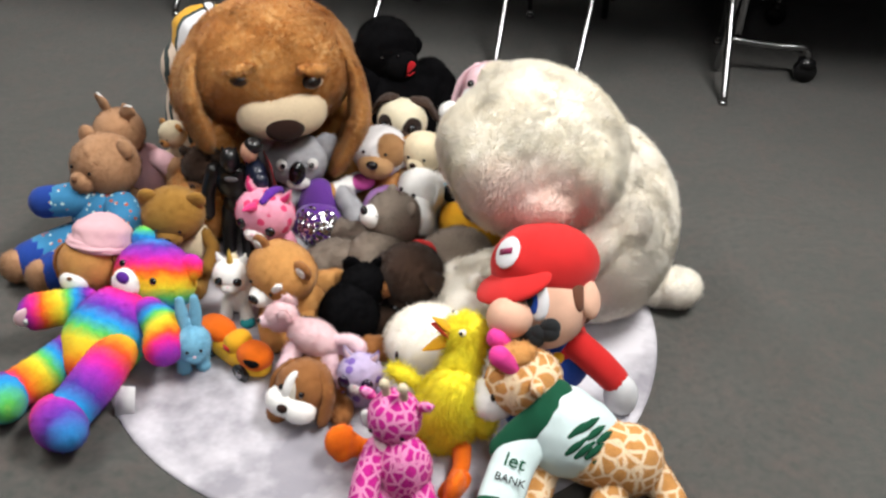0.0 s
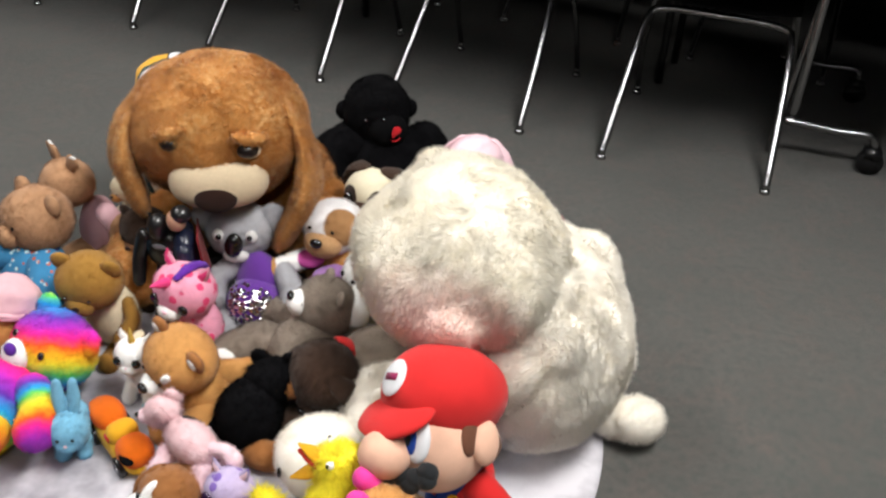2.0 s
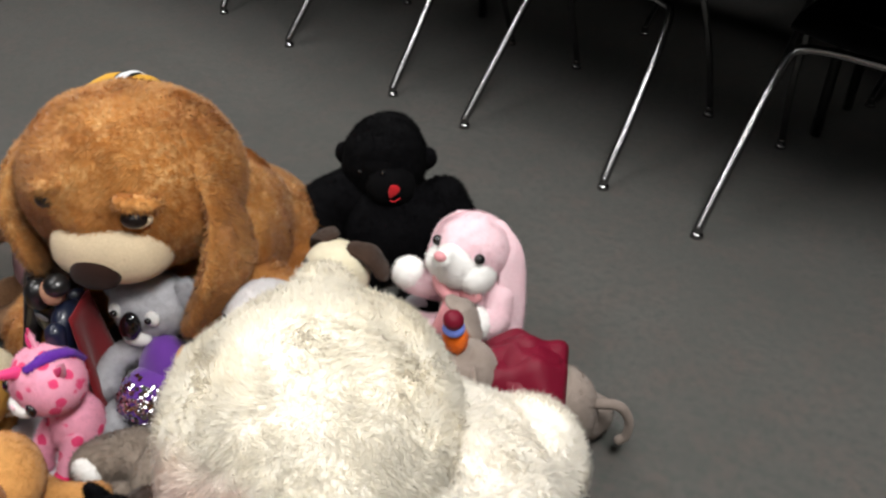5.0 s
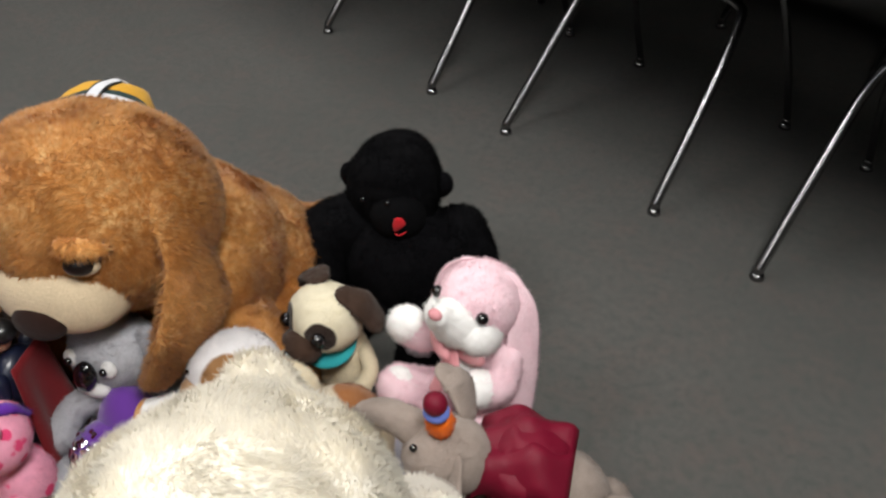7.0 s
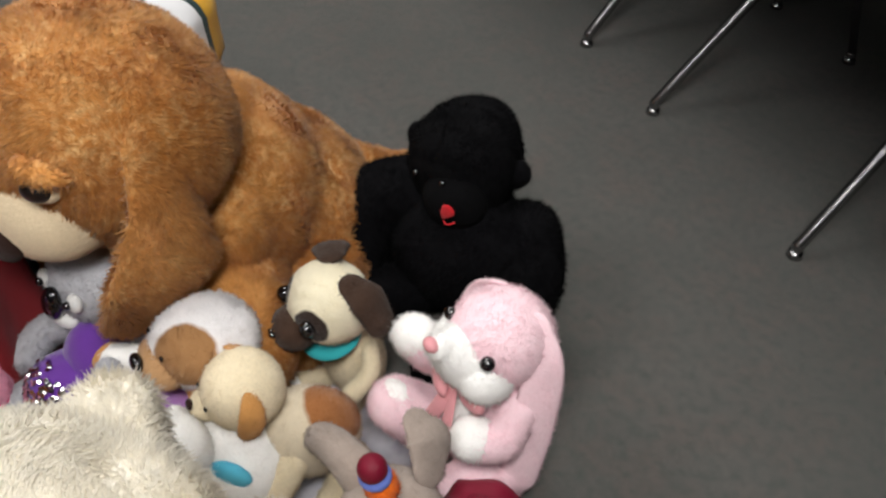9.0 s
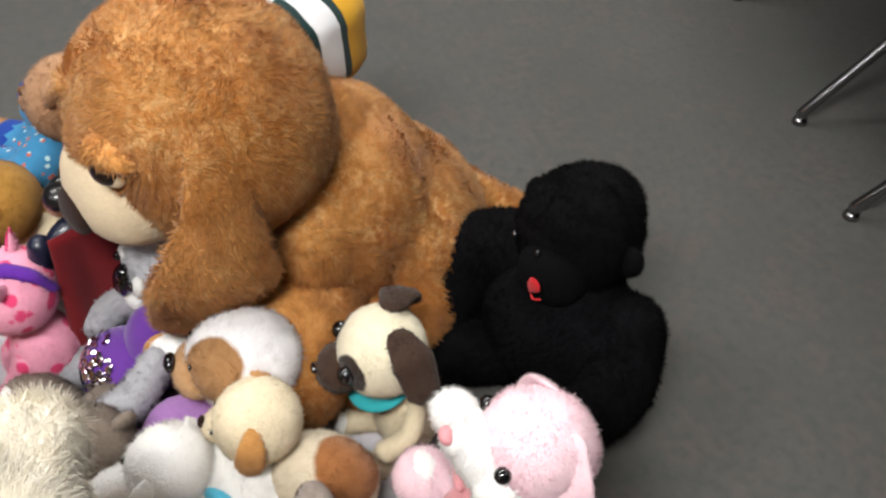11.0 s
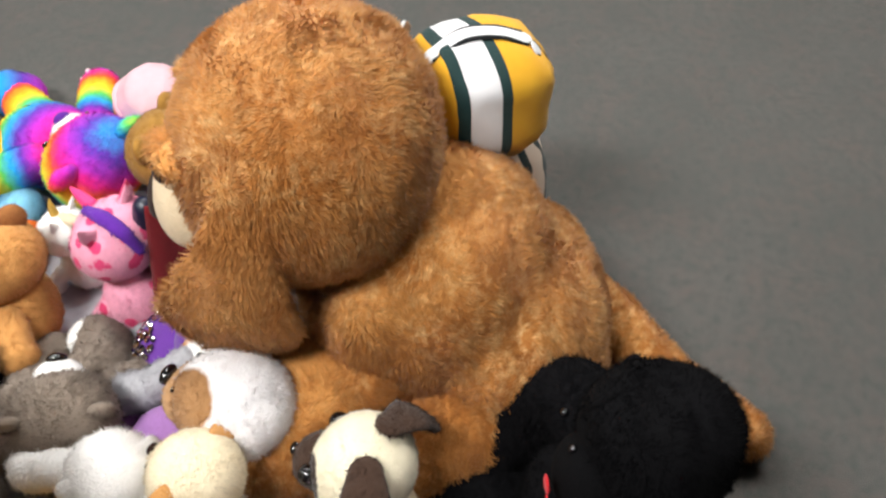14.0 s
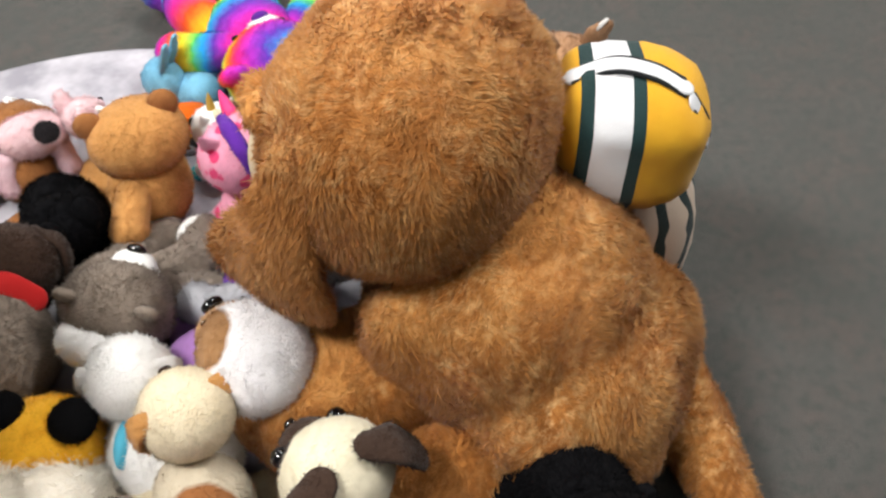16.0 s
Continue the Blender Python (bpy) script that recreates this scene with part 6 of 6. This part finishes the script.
def mouse_toy():
    T = thing("pink_shirt_mouse_plush", "fawn mouse plush with white-trimmed ears and pink shirt", "stuffed toy", (-0.62, 1.96, 0))
    h, put, R = head(T, (-0.655, 1.955, 0.225), (0.064, 0.06, 0.056), -40, 0, 0, FAWN, TUFT, muzzle=FAWN, nose=PINKFUR, nose_size=0.1, eye=0.06, ears="none")
    for k, p in ((-1, [put(-0.5, 0, 0.75), put(-0.75, -0.05, 1.05), put(-0.95, -0.1, 1.25)]), (1, [put(0.3, 0.1, 0.85), put(0.55, 0.15, 1.15), put(0.85, 0.2, 1.25)])):
        e = part("ear", tube(p, [0.014, 0.02, 0.012], 0.4, R @ np.array((0, 1.0, 0))), FAWN, h, fur=SHORT)
        part("ear_trim", tube([q + np.array((0, 0, 0.012)) for q in p], [0.004, 0.005, 0.003]), WHITEFUR, e, "white ear trim")
    body(T, (-0.61, 1.985, 0.09), (0.05, 0.05, 0.09), PINKCLOTH, None, None)
    part("sleeve", tube([(-0.57, 1.955, 0.16), (-0.545, 1.935, 0.16), (-0.535, 1.93, 0.15)], [0.024, 0.025, 0.024]), PINKCLOTH, T, "pink sleeve")
    limb(T, "arm", [(-0.525, 1.93, 0.15), (-0.515, 1.92, 0.12), (-0.515, 1.915, 0.1)], [0.026, 0.027, 0.028], FAWN, TUFT)
    for k in (-1, 1):
        limb(T, "leg", [(-0.6 + k * 0.035, 1.94, 0.045), (-0.62 + k * 0.04, 1.9, 0.04), (-0.63 + k * 0.045, 1.87, 0.04)], [0.035, 0.034, 0.034], FAWN, TUFT)


mouse_toy()


def mustard_bear():
    T = thing("mustard_bear_plush", "mustard-brown bear plush with beige vest, head bowed", "stuffed toy", (-0.44, 1.69, 0))
    h, put, R = head(T, (-0.448, 1.678, 0.185), (0.068, 0.062, 0.06), 4, 14, 4, OLIVE, SHORT, muzzle=OLIVE, snout=(0.46, 0.34, 0.36), nose=CHOC, nose_size=0.12, eye=0.06, ears="round", ear_size=1.05)
    seated(T, (-0.44, 1.7, 0.18), 0.072, -10, OLIVE, SHORT, torso=BEIGE)


mustard_bear()


def cap_dog():
    T = thing("pink_cap_dog_plush", "tan and white dog plush wearing a soft pink cap", "stuffed toy", (-0.585, 1.575, 0))
    h, put, R = head(T, (-0.598, 1.56, 0.125), (0.064, 0.06, 0.062), -8, -18, 0, TAN, SHORT, muzzle=WHITEFUR, snout=(0.5, 0.34, 0.42), snout_at=(-0.1, -0.78, -0.42), nose=BROWNFUR, nose_size=0.1, eye=0, ears="floppy", ear=RUST, ear_size=0.85)
    part("cap", joined(blob((-0.572, 1.59, 0.178), (0.062, 0.058, 0.042), turn(0, 10, 0), 0.07, 7, sub=4), blob((-0.578, 1.58, 0.165), (0.066, 0.06, 0.02), turn(-20, 8, 0), 0.05, 9, sub=4)), PINKCLOTH, h, "soft pale pink cap")
    seated(T, (-0.585, 1.59, 0.13), 0.06, -20, TAN, SHORT, paw=WHITEFUR)


cap_dog()


def masked_figure():
    """A hard plastic figure in black, one plain mesh."""
    T = thing("black_action_figure", "black plastic action figure with a pointed hood", "doll", (-0.345, 1.83, 0))
    k = np.array((-0.345, 1.82, 0))

    def q(x, y, z):
        return tuple(k + np.array((x, y, z * 0.92)))

    shapes = joined(blob(q(0, -0.03, 0.285), (0.022, 0.024, 0.03), None, 0), tube([q(-0.013, -0.03, 0.3), q(-0.015, -0.03, 0.318)], [0.006, 0.002]), tube([q(0.013, -0.03, 0.3), q(0.015, -0.03, 0.318)], [0.006, 0.002]), blob(q(0, -0.01, 0.215), (0.045, 0.026, 0.05), None, 0.02), blob(q(0, 0, 0.14), (0.034, 0.024, 0.045), None, 0.02), tube([q(-0.045, -0.01, 0.24), q(-0.062, -0.015, 0.18), q(-0.06, -0.035, 0.13)], [0.018, 0.016, 0.014]), tube([q(0.045, -0.01, 0.24), q(0.06, -0.015, 0.18), q(0.055, -0.035, 0.13)], [0.018, 0.016, 0.014]), tube([q(-0.018, 0, 0.12), q(-0.022, -0.02, 0.06), q(-0.022, -0.03, 0.015)], [0.022, 0.018, 0.015]), tube([q(0.018, 0, 0.12), q(0.022, -0.02, 0.06), q(0.022, -0.03, 0.015)], [0.022, 0.018, 0.015]))
    part("figure", [shapes, blob(q(0, -0.037, 0.235), (0.016, 0.003, 0.007), None, 0.02)], [BLACKPLASTIC, plastic("grey_vinyl", (0.2, 0.2, 0.22), 0.4)], T)


masked_figure()


def caped_figure():
    """A hard plastic figure with a red cape, one plain mesh."""
    T = thing("caped_action_figure", "plastic action figure in navy with a dark red cape", "doll", (-0.29, 1.8, 0))
    R = facing(-66, 0)
    k = np.array((-0.288, 1.79, 0))

    def q(x, y, z):
        return tuple(k + R @ np.array((x, y, 0)) + np.array((0, 0, z)))

    parts = [
        (SKIN, joined(blob(q(0, -0.012, 0.288), (0.019, 0.02, 0.025), R, 0), blob(q(0.05, -0.02, 0.125), 0.012, None, 0), blob(q(-0.05, -0.02, 0.125), 0.012, None, 0))),
        (BLACKPLASTIC, blob(q(0, -0.002, 0.302), (0.021, 0.022, 0.019), R, 0.03)),
        (NAVY, joined(blob(q(0, 0, 0.215), (0.044, 0.026, 0.05), R, 0.02), blob(q(0, 0, 0.15), (0.032, 0.022, 0.04), R, 0.02), tube([q(-0.046, 0, 0.24), q(-0.06, 0, 0.18), q(-0.052, -0.02, 0.135)], [0.017, 0.015, 0.012]), tube([q(0.046, 0, 0.24), q(0.06, 0, 0.18), q(0.052, -0.02, 0.135)], [0.017, 0.015, 0.012]), tube([q(-0.018, 0, 0.13), q(-0.02, 0, 0.06), q(-0.02, 0, 0.02)], [0.02, 0.016, 0.014]), tube([q(0.018, 0, 0.13), q(0.02, 0, 0.06), q(0.02, 0, 0.02)], [0.02, 0.016, 0.014]))),
        (CAPE, sheet(lambda u, v: np.array(q((u - 0.5) * (0.08 + 0.05 * v), 0.028 + 0.012 * math.sin(u * 9) * v + 0.015 * v, 0.266 - 0.2 * v)), 14, 12, 0.003)),
    ]
    part("figure", [s for _, s in parts], [m for m, _ in parts], T)


caped_figure()


def dark_bear():
    T = thing("dark_brown_bear_plush", "dark brown bear plush half hidden under the big dog's ear", "stuffed toy", (-0.45, 1.9, 0))
    head(T, (-0.435, 1.885, 0.185), (0.055, 0.05, 0.05), -20, 20, 0, DARKBROWN, TUFT, muzzle=BROWNFUR, eye=0.07, ears="round")
    seated(T, (-0.435, 1.89, 0.18), 0.055, -20, DARKBROWN, TUFT, torso=GREENCLOTH)


dark_bear()


def striped_cap_toy():
    T = thing("striped_cap_toy", "pale striped plush wearing a yellow, green and white striped cap", "stuffed toy", (-0.5, 2.19, 0))
    jersey = Nodes("black_striped_peach_pile")
    w = jersey.make("ShaderNodeTexWave")
    w.inputs["Scale"].default_value, w.inputs["Distortion"].default_value, w.inputs["Detail"].default_value = 9, 6, 2
    jersey.link(jersey.coord, w.inputs["Vector"])
    jersey = jersey.finish(jersey.mix(jersey.span(w.outputs["Fac"], 0.3, 0.36, 0, 1), (0.02, 0.035, 0.035), (0.62, 0.5, 0.4)), 0.9, 0.1, 0.001)
    body(T, (-0.53, 2.175, 0.16), (0.085, 0.085, 0.16), jersey, None, None, taper=-0.1)
    c = np.array((-0.47, 2.163, 0.374))
    h = part("head", blob(c - (0.05, 0.01, 0.06), (0.08, 0.08, 0.085), None, 0.02), jersey, T)
    part("eye", blob((-0.545, 2.11, 0.33), (0.01, 0.008, 0.014), turn(0, 0, -40), 0), plastic("green_bead", (0.02, 0.2, 0.1), 0.2), h)
    cap = Nodes("striped_cap_felt")
    ax = turn(0, 0, 128) @ np.array((1.0, 0, 0))
    d = cap.math("ABSOLUTE", cap.along(tuple(ax), tuple(c - (-0.5, 2.19, 0) - ax * 0.026)))
    col = cap.ramp(cap.math("MULTIPLY", d, 10.0), [(0.0, (0.7, 0.7, 0.72)), (0.2, (0.006, 0.03, 0.03)), (0.345, (0.68, 0.35, 0.012))], "CONSTANT")
    cap = cap.finish(cap.mix(0.25, col, cap.ramp_grey(cap.noise(30)), "SOFT_LIGHT"), 0.8, 0.15, 0.0008, 500)
    part("cap", blob(c, (0.088, 0.092, 0.088), turn(0, 0, 38), 0.055, 4.5, sub=4, boxy=0.28), cap, h, "yellow cap with white and dark green stripes")
    # white straps with dark piping
    fwd = np.array((-ax[1], ax[0], 0))

    def on(a, b):
        """A point on the cap: a across the stripes, b along them, in degrees from the crown."""
        v = np.array((0, 0, 1.0))
        d3 = ax * math.sin(radians(a)) + fwd * math.sin(radians(b)) * math.cos(radians(a)) + v * math.cos(radians(a)) * math.cos(radians(b))
        return c + d3 * np.array((0.093, 0.093, 0.093)) * (1 + 0.1 * abs(math.sin(radians(2 * a)) * math.cos(radians(b))))

    for run in ([(-42, -2), (-15, 0), (10, -5), (30, -14)], [(-78, -8), (-64, -2), (-54, 0)], [(38, -24), (54, -38), (68, -60)]):
        pts = [on(a, b) for a, b in run]
        nrm = (pts[len(pts) // 2] - c)
        part("strap", tube(pts, 0.0115, 0.2, nrm, n=10), WHITECLOTH, h, "white strap with dark piping")
        for k in (-1, 1):
            part("piping", tube([on(a, b + k * 7) for a, b in run], 0.0028, n=6), INK, h)


striped_cap_toy()


def small_bear_behind():
    T = thing("small_cream_bear_plush", "small cream and tan bear plush behind the pile", "stuffed toy", (-0.575, 2.03, 0))
    head(T, (-0.545, 2.01, 0.2), (0.035, 0.033, 0.033), -30, 10, 0, BEIGE, SHORT, muzzle=TAN, eye=0.08, ears="round", ear=TAN)
    seated(T, (-0.55, 2.02, 0.195), 0.035, -30, BEIGE, SHORT)


small_bear_behind()
for ob in scene.objects:
    if "base" in ob:
        del ob["base"]
